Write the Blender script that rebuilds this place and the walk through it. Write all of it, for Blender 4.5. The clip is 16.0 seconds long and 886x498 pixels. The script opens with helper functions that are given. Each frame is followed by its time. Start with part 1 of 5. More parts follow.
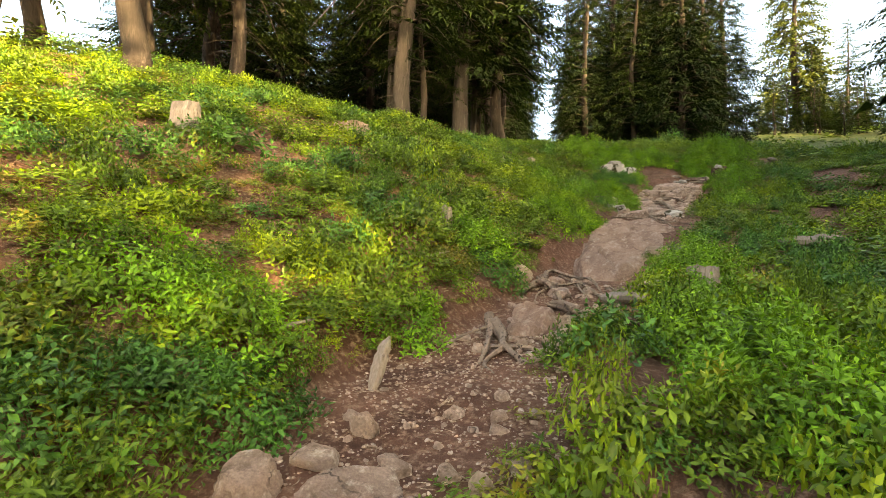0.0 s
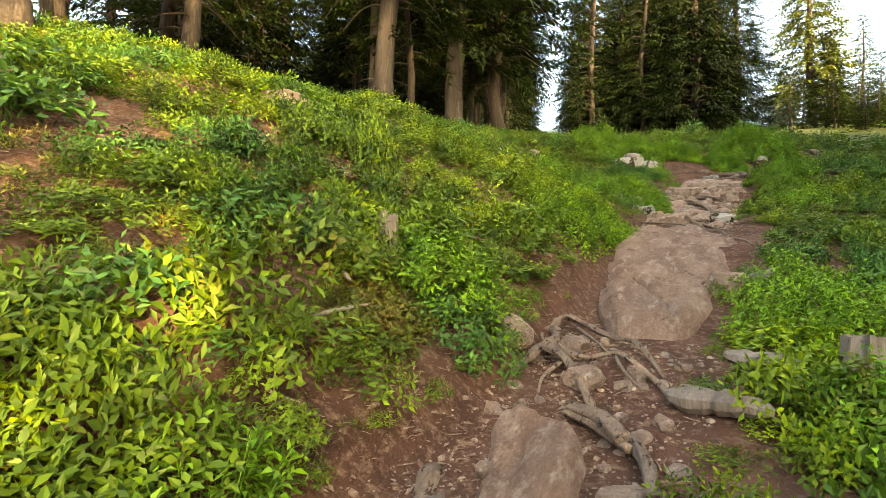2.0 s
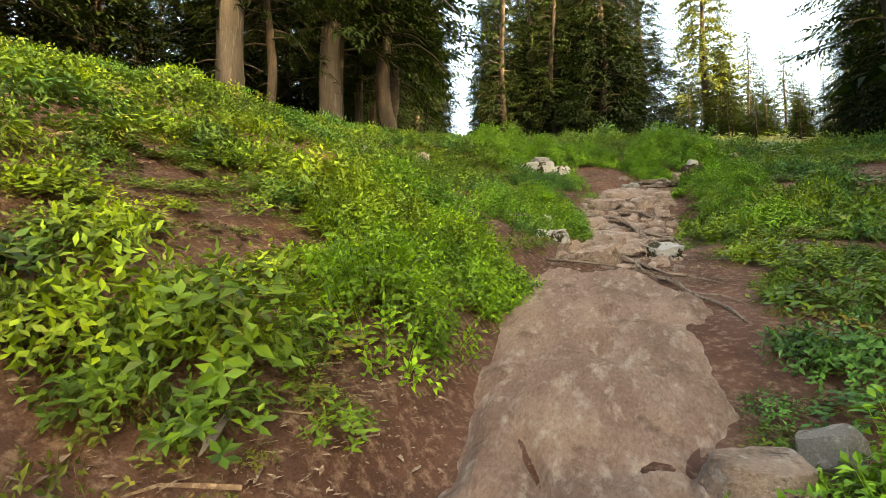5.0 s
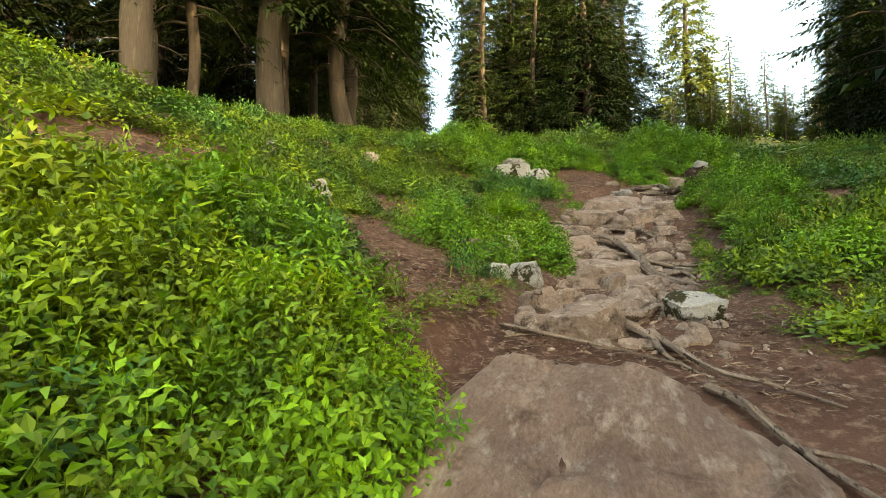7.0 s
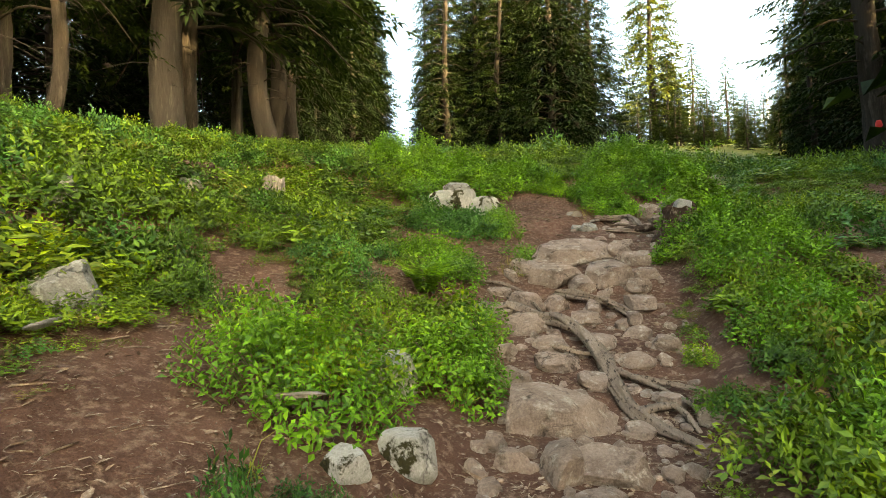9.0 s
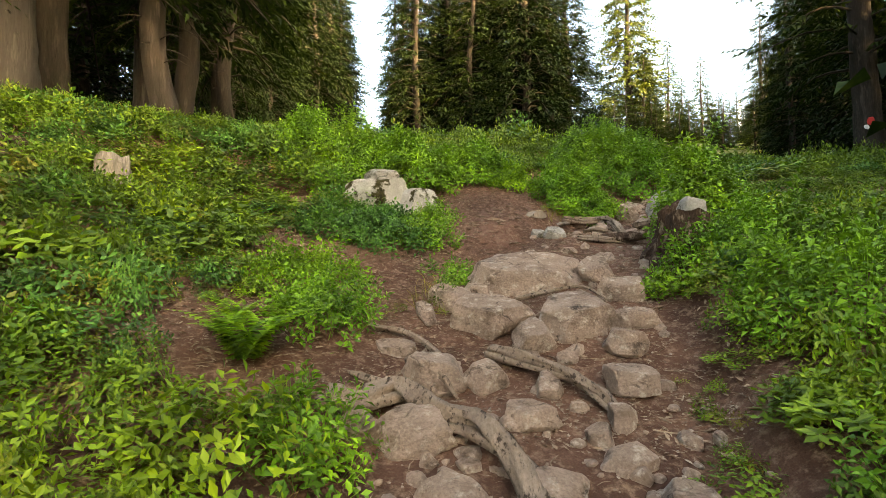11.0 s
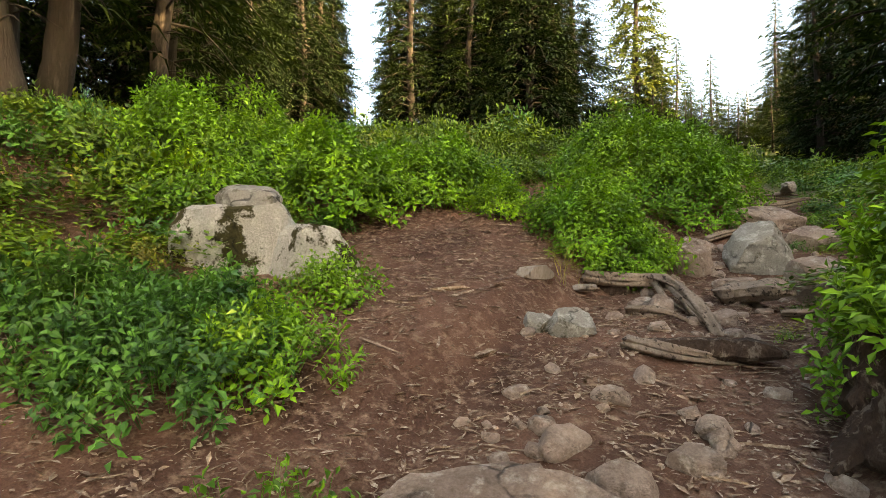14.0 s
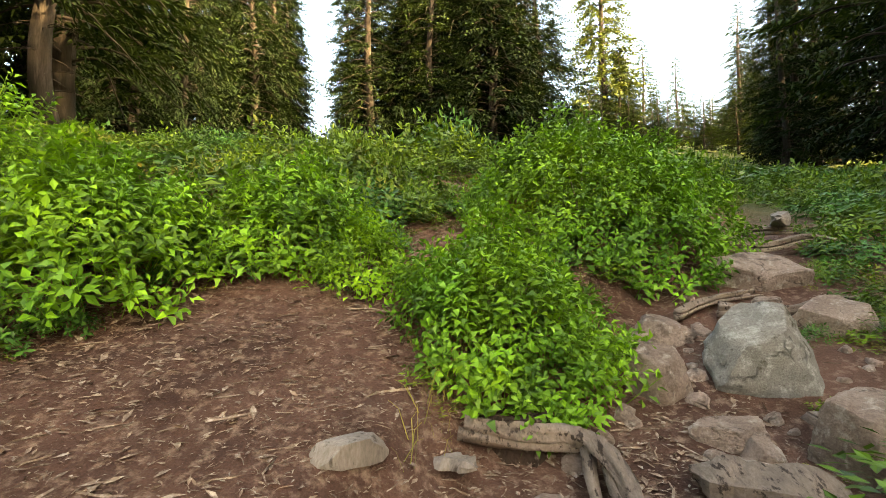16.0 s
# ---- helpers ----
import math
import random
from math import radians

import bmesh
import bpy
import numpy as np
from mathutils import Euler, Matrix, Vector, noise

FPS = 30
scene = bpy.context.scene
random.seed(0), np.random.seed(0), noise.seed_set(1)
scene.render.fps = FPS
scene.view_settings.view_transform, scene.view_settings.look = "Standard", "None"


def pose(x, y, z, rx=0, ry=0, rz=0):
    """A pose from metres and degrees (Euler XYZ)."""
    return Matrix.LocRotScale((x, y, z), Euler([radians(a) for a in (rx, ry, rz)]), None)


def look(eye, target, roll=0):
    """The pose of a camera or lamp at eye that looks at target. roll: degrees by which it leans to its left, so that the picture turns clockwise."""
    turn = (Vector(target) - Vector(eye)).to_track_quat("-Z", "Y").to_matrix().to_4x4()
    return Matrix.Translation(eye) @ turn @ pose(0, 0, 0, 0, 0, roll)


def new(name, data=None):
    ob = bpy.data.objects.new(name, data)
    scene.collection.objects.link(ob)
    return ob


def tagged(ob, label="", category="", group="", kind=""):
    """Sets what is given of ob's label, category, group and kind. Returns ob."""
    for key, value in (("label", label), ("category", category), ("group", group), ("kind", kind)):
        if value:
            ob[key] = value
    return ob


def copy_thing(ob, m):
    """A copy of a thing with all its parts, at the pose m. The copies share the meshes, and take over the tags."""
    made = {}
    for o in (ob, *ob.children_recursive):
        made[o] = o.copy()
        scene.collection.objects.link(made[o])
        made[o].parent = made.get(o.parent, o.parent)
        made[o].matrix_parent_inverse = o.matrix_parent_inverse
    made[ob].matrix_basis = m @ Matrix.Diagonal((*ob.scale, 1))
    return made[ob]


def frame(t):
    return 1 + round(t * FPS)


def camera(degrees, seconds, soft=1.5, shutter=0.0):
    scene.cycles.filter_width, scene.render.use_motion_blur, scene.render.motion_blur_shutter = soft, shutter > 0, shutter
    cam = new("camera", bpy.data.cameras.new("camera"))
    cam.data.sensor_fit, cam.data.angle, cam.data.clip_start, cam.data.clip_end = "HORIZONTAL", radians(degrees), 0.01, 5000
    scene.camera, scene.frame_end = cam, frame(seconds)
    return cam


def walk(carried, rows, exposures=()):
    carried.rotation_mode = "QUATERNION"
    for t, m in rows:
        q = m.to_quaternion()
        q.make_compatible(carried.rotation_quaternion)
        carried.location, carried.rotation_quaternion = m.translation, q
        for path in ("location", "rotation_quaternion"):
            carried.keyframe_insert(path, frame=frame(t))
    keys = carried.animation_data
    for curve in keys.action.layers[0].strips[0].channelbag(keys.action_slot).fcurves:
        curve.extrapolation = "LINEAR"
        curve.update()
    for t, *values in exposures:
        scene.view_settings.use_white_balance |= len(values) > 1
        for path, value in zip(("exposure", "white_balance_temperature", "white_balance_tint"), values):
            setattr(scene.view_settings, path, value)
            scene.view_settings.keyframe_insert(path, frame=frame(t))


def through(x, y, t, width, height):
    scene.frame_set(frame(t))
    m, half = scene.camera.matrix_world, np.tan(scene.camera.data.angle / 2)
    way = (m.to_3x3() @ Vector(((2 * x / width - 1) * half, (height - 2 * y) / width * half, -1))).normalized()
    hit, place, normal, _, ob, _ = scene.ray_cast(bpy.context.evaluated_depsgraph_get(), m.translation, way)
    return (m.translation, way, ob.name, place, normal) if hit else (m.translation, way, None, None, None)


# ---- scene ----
cam = camera(81.82, 16.0, soft=0.8)

# seconds, eye x y z, yaw to the left, pitch up, roll (degrees)
PATH = [
    (0.0, 0.001, 0.000, 1.499, 26.264, 1.478, 0.985),
    (0.5, -0.222, 0.705, 1.572, 26.710, 1.429, 0.984),
    (1.0, -0.433, 1.390, 1.670, 26.957, 1.411, 0.897),
    (1.5, -0.591, 2.129, 1.756, 27.029, 1.393, 0.921),
    (2.0, -0.798, 2.800, 1.881, 26.733, 1.352, 0.914),
    (2.5, -0.942, 3.418, 1.960, 26.114, 1.339, 0.918),
    (3.0, -1.084, 4.056, 2.050, 24.963, 1.368, 0.694),
    (3.5, -1.201, 4.674, 2.203, 23.274, 1.434, 0.605),
    (4.0, -1.207, 5.277, 2.320, 21.167, 1.412, 0.666),
    (4.5, -1.117, 5.939, 2.429, 19.417, 1.864, 0.043),
    (4.7, -1.061, 6.184, 2.482, 18.748, 1.994, -0.478),
    (6.8, -1.108, 8.850, 2.911, 16.606, 2.411, -1.075),
    (7.0, -1.129, 9.063, 2.996, 16.456, 2.497, -1.101),
    (7.5, -1.139, 9.617, 3.245, 15.954, 2.515, -1.099),
    (8.0, -1.135, 10.195, 3.472, 15.121, 2.543, -1.246),
    (8.5, -1.076, 10.759, 3.702, 14.018, 2.477, -1.291),
    (9.0, -0.929, 11.320, 3.902, 13.031, 2.522, -1.342),
    (9.2, -0.899, 11.593, 3.931, 12.744, 2.411, -1.478),
    (11.3, -0.592, 14.271, 4.258, 10.082, 1.810, -0.461),
    (11.5, -0.521, 14.551, 4.286, 9.975, 1.835, -0.495),
    (12.0, -0.375, 15.272, 4.448, 9.707, 1.823, -0.454),
    (12.5, -0.318, 15.865, 4.608, 9.563, 1.827, -0.418),
    (13.0, -0.364, 16.356, 4.708, 9.713, 1.830, -0.255),
    (13.5, -0.516, 16.833, 4.825, 10.203, 1.797, -0.144),
    (14.0, -0.639, 17.394, 5.010, 10.616, 1.741, -0.053),
    (14.5, -0.708, 17.887, 5.167, 10.283, 1.787, -0.197),
    (15.0, -0.589, 18.327, 5.313, 9.621, 1.958, -0.623),
    (15.5, -0.275, 18.865, 5.495, 8.793, 2.011, -1.068),
    (16.0, 0.001, 19.500, 5.674, 7.794, 1.980, -1.237),
]
walk(cam, [(t, look((x, y, z), (x - math.sin(radians(w)) * math.cos(radians(p)), y + math.cos(radians(w)) * math.cos(radians(p)), z + math.sin(radians(p))), r)) for t, x, y, z, w, p, r in PATH], [(0.0, 3.86, 8900, 5), (3.0, 4.15, 9100, 5), (4.7, 4.15, 9100, 4), (7.0, 4.1, 9000, -3), (9.2, 4.12, 9000, -3), (11.5, 4.18, 9100, 5), (13.0, 4.15, 9100, 6), (14.5, 4.02, 9100, 5), (16.0, 4.4, 9100, 4)])
# == world ==
SUN_AZ, SUN_EL = 128.0, 10.5   # degrees clockwise from +y, degrees up
world = bpy.data.worlds.new("evening_sky")
scene.world = world
world.use_nodes = True
wn = world.node_tree
sky = wn.nodes.new("ShaderNodeTexSky")
sky.sky_type, sky.sun_disc = "NISHITA", False
sky.sun_elevation, sky.sun_rotation = radians(SUN_EL), radians(SUN_AZ)
sky.air_density, sky.dust_density, sky.ozone_density = 0.7, 8.0, 1.0
wn.nodes["Background"].inputs["Strength"].default_value = 0.15
wn.links.new(sky.outputs["Color"], wn.nodes["Background"].inputs["Color"])
sun = new("sun", bpy.data.lights.new("sun", "SUN"))
sun.data.energy, sun.data.angle, sun.data.color = 2.3, radians(0.6), (1.0, 0.74, 0.42)
sun_dir = Vector((math.sin(radians(SUN_AZ)) * math.cos(radians(SUN_EL)), math.cos(radians(SUN_AZ)) * math.cos(radians(SUN_EL)), math.sin(radians(SUN_EL))))
sun.matrix_world = look(sun_dir * 50, (0, 0, 0))


# ---- materials ----
def nodes_of(name):
    m = bpy.data.materials.new(name)
    m.use_nodes = True
    t = m.node_tree
    return m, t, t.nodes["Principled BSDF"]


def add(t, kind, **inputs):
    n = t.nodes.new(kind)
    for k, v in inputs.items():
        n.inputs[k.replace("_", " ")].default_value = v
    return n


def noise_at(t, scale, detail=4.0, rough=0.55, stretch=(1, 1, 1)):
    g, m, n = t.nodes.new("ShaderNodeNewGeometry"), t.nodes.new("ShaderNodeMapping"), t.nodes.new("ShaderNodeTexNoise")
    m.inputs["Scale"].default_value = stretch
    t.links.new(g.outputs["Position"], m.inputs["Vector"])
    t.links.new(m.outputs["Vector"], n.inputs["Vector"])
    n.inputs["Scale"].default_value, n.inputs["Detail"].default_value, n.inputs["Roughness"].default_value = scale, detail, rough
    return n.outputs["Fac"]


def ramp(t, fac, lo, hi):
    n = t.nodes.new("ShaderNodeMapRange")
    n.inputs["From Min"].default_value, n.inputs["From Max"].default_value = lo, hi
    t.links.new(fac, n.inputs["Value"])
    return n.outputs["Result"]


def mix(t, fac, a, b, blend="MIX"):
    n = t.nodes.new("ShaderNodeMix")
    n.data_type, n.blend_type = "RGBA", blend
    for sock, v in ((n.inputs["Factor"], fac), (n.inputs[6], a), (n.inputs[7], b)):
        if isinstance(v, (float, int)):
            sock.default_value = v
        elif isinstance(v, tuple):
            sock.default_value = (*v, 1)
        else:
            t.links.new(v, sock)
    return n.outputs[2]


def bump(t, p, height, strength, distance):
    b = t.nodes.new("ShaderNodeBump")
    b.inputs["Strength"].default_value, b.inputs["Distance"].default_value = strength, distance
    t.links.new(height, b.inputs["Height"])
    t.links.new(b.outputs["Normal"], p.inputs["Normal"])


def mottled(name, a, b, c, rough=0.9, coarse=1.6, mid=9.0, fine=60.0, spots=(0.56, 0.66), relief=0.02, stretch=(1, 1, 1), second=None, cracks=0.0, much=(0.58, 0.66)):
    """Two colours in patches, a third in spots, fine grain, and relief."""
    m, t, p = nodes_of(name)
    col = mix(t, ramp(t, noise_at(t, coarse, 5, 0.6, stretch), 0.35, 0.65), a, b)
    col = mix(t, ramp(t, noise_at(t, mid, 6, 0.65, stretch), *spots), col, c)
    if second:
        col = mix(t, ramp(t, noise_at(t, mid * 0.37, 6, 0.7), *much), col, second)
    grain = noise_at(t, fine, 6, 0.7, stretch)
    col = mix(t, 0.8, col, mix(t, ramp(t, grain, 0.25, 0.75), (0.35, 0.33, 0.3), (1.0, 1.0, 1.0)), "MULTIPLY")
    t.links.new(col, p.inputs["Base Color"])
    p.inputs["Roughness"].default_value = rough
    p.inputs["Specular IOR Level"].default_value = 0.25
    h = mix(t, 0.5, noise_at(t, mid * 1.5, 8, 0.7, stretch), grain)
    if cracks:
        g = t.nodes.new("ShaderNodeNewGeometry")
        warp = t.nodes.new("ShaderNodeVectorMath")
        warp.operation = "MULTIPLY_ADD"
        wn_ = t.nodes.new("ShaderNodeTexNoise")
        wn_.inputs["Scale"].default_value, wn_.inputs["Detail"].default_value = cracks * 0.9, 6
        t.links.new(wn_.outputs["Color"], warp.inputs[0])
        warp.inputs[1].default_value = (0.9 / cracks,) * 3
        t.links.new(g.outputs["Position"], warp.inputs[2])
        vor = t.nodes.new("ShaderNodeTexVoronoi")
        vor.feature = "DISTANCE_TO_EDGE"
        vor.inputs["Scale"].default_value = cracks
        t.links.new(warp.outputs["Vector"], vor.inputs["Vector"])
        line = ramp(t, vor.outputs["Distance"], 0.0, 0.035)
        soft_line = mix(t, ramp(t, noise_at(t, cracks * 1.3, 3), 0.5, 0.62), (1.0, 1.0, 1.0), line)
        col = mix(t, 0.75, col, mix(t, 0.0, soft_line, soft_line), "MULTIPLY")
        t.links.new(col, p.inputs["Base Color"])
        h = mix(t, 0.55, h, soft_line, "MULTIPLY")
    bump(t, p, h, 0.9, relief)
    return m


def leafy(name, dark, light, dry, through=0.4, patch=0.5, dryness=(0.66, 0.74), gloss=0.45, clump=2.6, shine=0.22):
    """Leaves: a colour of its own for each, patches over the slope, and light coming through."""
    m, t, p = nodes_of(name)
    g = t.nodes.new("ShaderNodeNewGeometry")
    col = mix(t, ramp(t, noise_at(t, patch, 4, 0.6), 0.33, 0.67), dark, light)
    own = g.outputs["Random Per Island"]
    col = mix(t, 1.0, col, mix(t, own, (0.45, 0.5, 0.5), (1.5, 1.42, 1.2)), "MULTIPLY")
    col = mix(t, ramp(t, noise_at(t, patch * 2.3, 5, 0.7), *dryness), col, dry)
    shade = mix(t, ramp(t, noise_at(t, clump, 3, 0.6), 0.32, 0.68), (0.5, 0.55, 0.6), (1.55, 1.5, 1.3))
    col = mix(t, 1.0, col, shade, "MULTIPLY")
    t.links.new(col, p.inputs["Base Color"])
    p.inputs["Roughness"].default_value = gloss
    p.inputs["Specular IOR Level"].default_value = shine
    tr = t.nodes.new("ShaderNodeBsdfTranslucent")
    t.links.new(mix(t, 1.0, col, (1.5, 1.35, 0.6), "MULTIPLY"), tr.inputs["Color"])
    mx = t.nodes.new("ShaderNodeMixShader")
    mx.inputs["Fac"].default_value = through
    t.links.new(p.outputs["BSDF"], mx.inputs[1])
    t.links.new(tr.outputs["BSDF"], mx.inputs[2])
    t.links.new(mx.outputs["Shader"], t.nodes["Material Output"].inputs["Surface"])
    return m


SOIL = mottled("forest_soil", (0.1, 0.048, 0.034), (0.22, 0.115, 0.082), (0.36, 0.24, 0.175), 0.95, 1.6, 16, 90, (0.5, 0.68), 0.07)
# away from the trail the soil is grown over with moss and grass
_t = SOIL.node_tree
_p = _t.nodes["Principled BSDF"]
_was = _p.inputs["Base Color"].links[0].from_socket
_g, _s = _t.nodes.new("ShaderNodeNewGeometry"), _t.nodes.new("ShaderNodeSeparateXYZ")
_t.links.new(_g.outputs["Position"], _s.inputs["Vector"])
_grown = mix(_t, ramp(_t, noise_at(_t, 0.8, 5, 0.65), 0.4, 0.6), (0.055, 0.085, 0.02), (0.11, 0.12, 0.035))
_t.links.new(mix(_t, ramp(_t, _s.outputs["Y"], 26.0, 31.0), _was, _grown), _p.inputs["Base Color"])
PALE_ROCK = mottled("pale_rock", (0.5, 0.49, 0.47), (0.42, 0.41, 0.39), (0.58, 0.57, 0.55), 0.9, 3, 12, 80, (0.52, 0.66), 0.04, cracks=2.4)
ROCK = mottled("trail_rock", (0.58, 0.445, 0.375), (0.35, 0.26, 0.215), (0.7, 0.6, 0.53), 0.8, 4.5, 14, 60, (0.54, 0.66), 0.12, second=(0.14, 0.1, 0.08), cracks=3.6, much=(0.55, 0.68))
SLAB = mottled("slab_rock", (0.56, 0.4, 0.32), (0.36, 0.24, 0.19), (0.68, 0.55, 0.47), 0.78, 2.6, 9, 45, (0.52, 0.66), 0.2, (1.3, 0.5, 1), second=(0.25, 0.16, 0.12), cracks=0.0, much=(0.56, 0.68))
GREY_ROCK = mottled("grey_rock", (0.36, 0.34, 0.31), (0.26, 0.25, 0.23), (0.5, 0.49, 0.46), 0.85, 3, 14, 90, (0.52, 0.64), 0.045, second=(0.09, 0.08, 0.05), cracks=2.6)
MOSS_ROCK = mottled("mossy_rock", (0.55, 0.54, 0.52), (0.42, 0.41, 0.39), (0.64, 0.63, 0.61), 0.9, 2.6, 10, 70, (0.52, 0.68), 0.05, second=(0.045, 0.04, 0.012), cracks=2.2, much=(0.5, 0.55))
PEBBLE = mottled("gravel_stone", (0.4, 0.3, 0.24), (0.28, 0.2, 0.16), (0.52, 0.44, 0.38), 0.85, 6, 20, 120, (0.52, 0.62), 0.006)
ROOT = mottled("weathered_root", (0.33, 0.26, 0.21), (0.2, 0.15, 0.12), (0.06, 0.042, 0.032), 0.85, 7, 34, 70, (0.55, 0.62), 0.03, (1, 0.3, 0.8))
DEADWOOD = mottled("bleached_wood", (0.36, 0.315, 0.28), (0.22, 0.185, 0.16), (0.09, 0.07, 0.055), 0.85, 6, 18, 70, (0.58, 0.68), 0.02, (1, 1, 0.2))
ROTWOOD = mottled("rotten_wood", (0.06, 0.036, 0.026), (0.11, 0.066, 0.046), (0.27, 0.21, 0.17), 0.95, 7, 20, 60, (0.54, 0.62), 0.09, (1, 1, 0.35))
TWIG = mottled("dry_twig", (0.36, 0.26, 0.19), (0.17, 0.11, 0.08), (0.5, 0.41, 0.33), 0.9, 9, 30, 90, (0.5, 0.65), 0.003)
BARK = mottled("conifer_bark", (0.048, 0.039, 0.034), (0.024, 0.019, 0.016), (0.085, 0.072, 0.064), 0.95, 2, 7, 34, (0.54, 0.68), 0.05, (1, 1, 0.16))
GREYBARK = mottled("old_grey_bark", (0.072, 0.062, 0.056), (0.03, 0.025, 0.022), (0.125, 0.112, 0.102), 0.95, 2, 8, 40, (0.54, 0.68), 0.06, (1, 1, 0.1))
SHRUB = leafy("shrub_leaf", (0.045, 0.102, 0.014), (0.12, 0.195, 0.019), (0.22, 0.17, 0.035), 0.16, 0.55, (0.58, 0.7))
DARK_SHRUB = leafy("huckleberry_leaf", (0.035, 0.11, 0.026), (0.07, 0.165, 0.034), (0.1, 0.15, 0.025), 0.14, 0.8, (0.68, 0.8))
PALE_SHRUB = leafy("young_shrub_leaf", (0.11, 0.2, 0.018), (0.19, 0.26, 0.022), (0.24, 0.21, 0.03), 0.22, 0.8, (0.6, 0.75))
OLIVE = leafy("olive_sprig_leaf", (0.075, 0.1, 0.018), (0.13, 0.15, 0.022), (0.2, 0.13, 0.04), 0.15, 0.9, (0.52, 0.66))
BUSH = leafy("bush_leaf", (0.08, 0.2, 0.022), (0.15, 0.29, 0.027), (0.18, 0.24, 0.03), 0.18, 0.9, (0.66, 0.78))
FERN = leafy("fern_frond", (0.14, 0.28, 0.03), (0.18, 0.33, 0.04), (0.2, 0.3, 0.05), 0.45, 1.2)
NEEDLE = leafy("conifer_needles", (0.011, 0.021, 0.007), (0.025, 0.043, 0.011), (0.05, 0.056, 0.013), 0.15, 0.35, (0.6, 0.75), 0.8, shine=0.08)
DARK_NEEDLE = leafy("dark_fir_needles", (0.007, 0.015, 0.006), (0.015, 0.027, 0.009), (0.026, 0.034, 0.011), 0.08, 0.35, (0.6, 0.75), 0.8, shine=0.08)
# lighter copy of the needles: the lone fir's sunlight is put into the colour
NEEDLE_LIT = leafy("sunlit_needles", (0.035, 0.055, 0.014), (0.06, 0.078, 0.016), (0.075, 0.068, 0.018), 0.3, 0.3, (0.6, 0.75), 0.6)
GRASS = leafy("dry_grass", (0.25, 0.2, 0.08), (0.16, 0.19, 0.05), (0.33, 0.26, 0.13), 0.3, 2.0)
STEEL, _t, _p = nodes_of("galvanised_steel")
_p.inputs["Base Color"].default_value, _p.inputs["Metallic"].default_value, _p.inputs["Roughness"].default_value = (0.6, 0.6, 0.6, 1), 0.6, 0.5
RED, _t, _p = nodes_of("red_marker_paint")
_p.inputs["Base Color"].default_value = (0.6, 0.03, 0.03, 1)
WHITE, _t, _p = nodes_of("white_marker_paint")
_p.inputs["Base Color"].default_value = (0.8, 0.8, 0.8, 1)

# ---- the lie of the land ----
def knots(v, *pairs):
    """A smooth line through (at, value) pairs."""
    p = np.array(pairs, float)
    xs, ys = p[:, 0], p[:, 1]
    v = np.asarray(v, float)
    m = np.gradient(ys, xs)
    i = np.clip(np.searchsorted(xs, v) - 1, 0, len(xs) - 2)
    h = xs[i + 1] - xs[i]
    u = np.clip((v - xs[i]) / h, 0, 1)
    a, b = ys[i], ys[i + 1]
    return a * (1 + 2 * u) * (1 - u) ** 2 + m[i] * h * u * (1 - u) ** 2 + b * u * u * (3 - 2 * u) + m[i + 1] * h * u * u * (u - 1)


def sstep(a, b, v):
    u = np.clip((np.asarray(v, float) - a) / (b - a), 0, 1)
    return u * u * (3 - 2 * u)


def hashed(i, j, seed):
    n = np.sin(i * 127.1 + j * 311.7 + seed * 74.7) * 43758.5453
    return n - np.floor(n)


def bumps(x, y, size, seed=0):
    """Smooth value noise, -1 to 1, with features about size metres across."""
    x, y = np.asarray(x, float) / size, np.asarray(y, float) / size
    i, j = np.floor(x), np.floor(y)
    u, v = x - i, y - j
    u, v = u * u * (3 - 2 * u), v * v * (3 - 2 * v)
    a, b, c, d = hashed(i, j, seed), hashed(i + 1, j, seed), hashed(i, j + 1, seed), hashed(i + 1, j + 1, seed)
    return 2 * ((a * (1 - u) + b * u) * (1 - v) + (c * (1 - u) + d * u) * v) - 1


def trail_x(y):
    return knots(y, (-40, 3), (-8, 1.2), (-2, 0.1), (1.5, -1.1), (3, -1.45), (5.5, -1.4), (8.5, -1.2), (11.3, -1.1), (13, -0.95), (15, -0.72), (17, -0.55), (19, -0.45), (20.5, 0.02), (22, 0.8), (23.5, 1.7), (25.5, 2.9), (30, 5), (60, 10), (400, 30))


def trail_z(y):
    return knots(y, (-400, -60), (-40, -6), (-8, -1.15), (0, 0.15), (3, 0.63), (5.5, 0.95), (7.2, 1.26), (8.5, 1.53), (11.3, 2.28), (13, 2.65), (15, 2.88), (17, 3.5), (19, 4.06), (20.5, 4.45), (22, 4.78), (23.5, 5.2), (25.5, 5.85), (30, 6.7), (38, 8.3), (65, 14.6), (101, 24.5), (162, 34), (400, 60))


def trail_half(y):
    return knots(y, (-40, 0.5), (-2, 0.7), (1.5, 0.95), (3, 0.8), (5.5, 0.62), (8, 0.66), (9.5, 0.7), (11, 0.85), (13, 0.75), (15, 0.72), (17, 0.93), (19, 0.93), (21, 0.95), (23, 0.95), (25, 0.8), (60, 0.5))


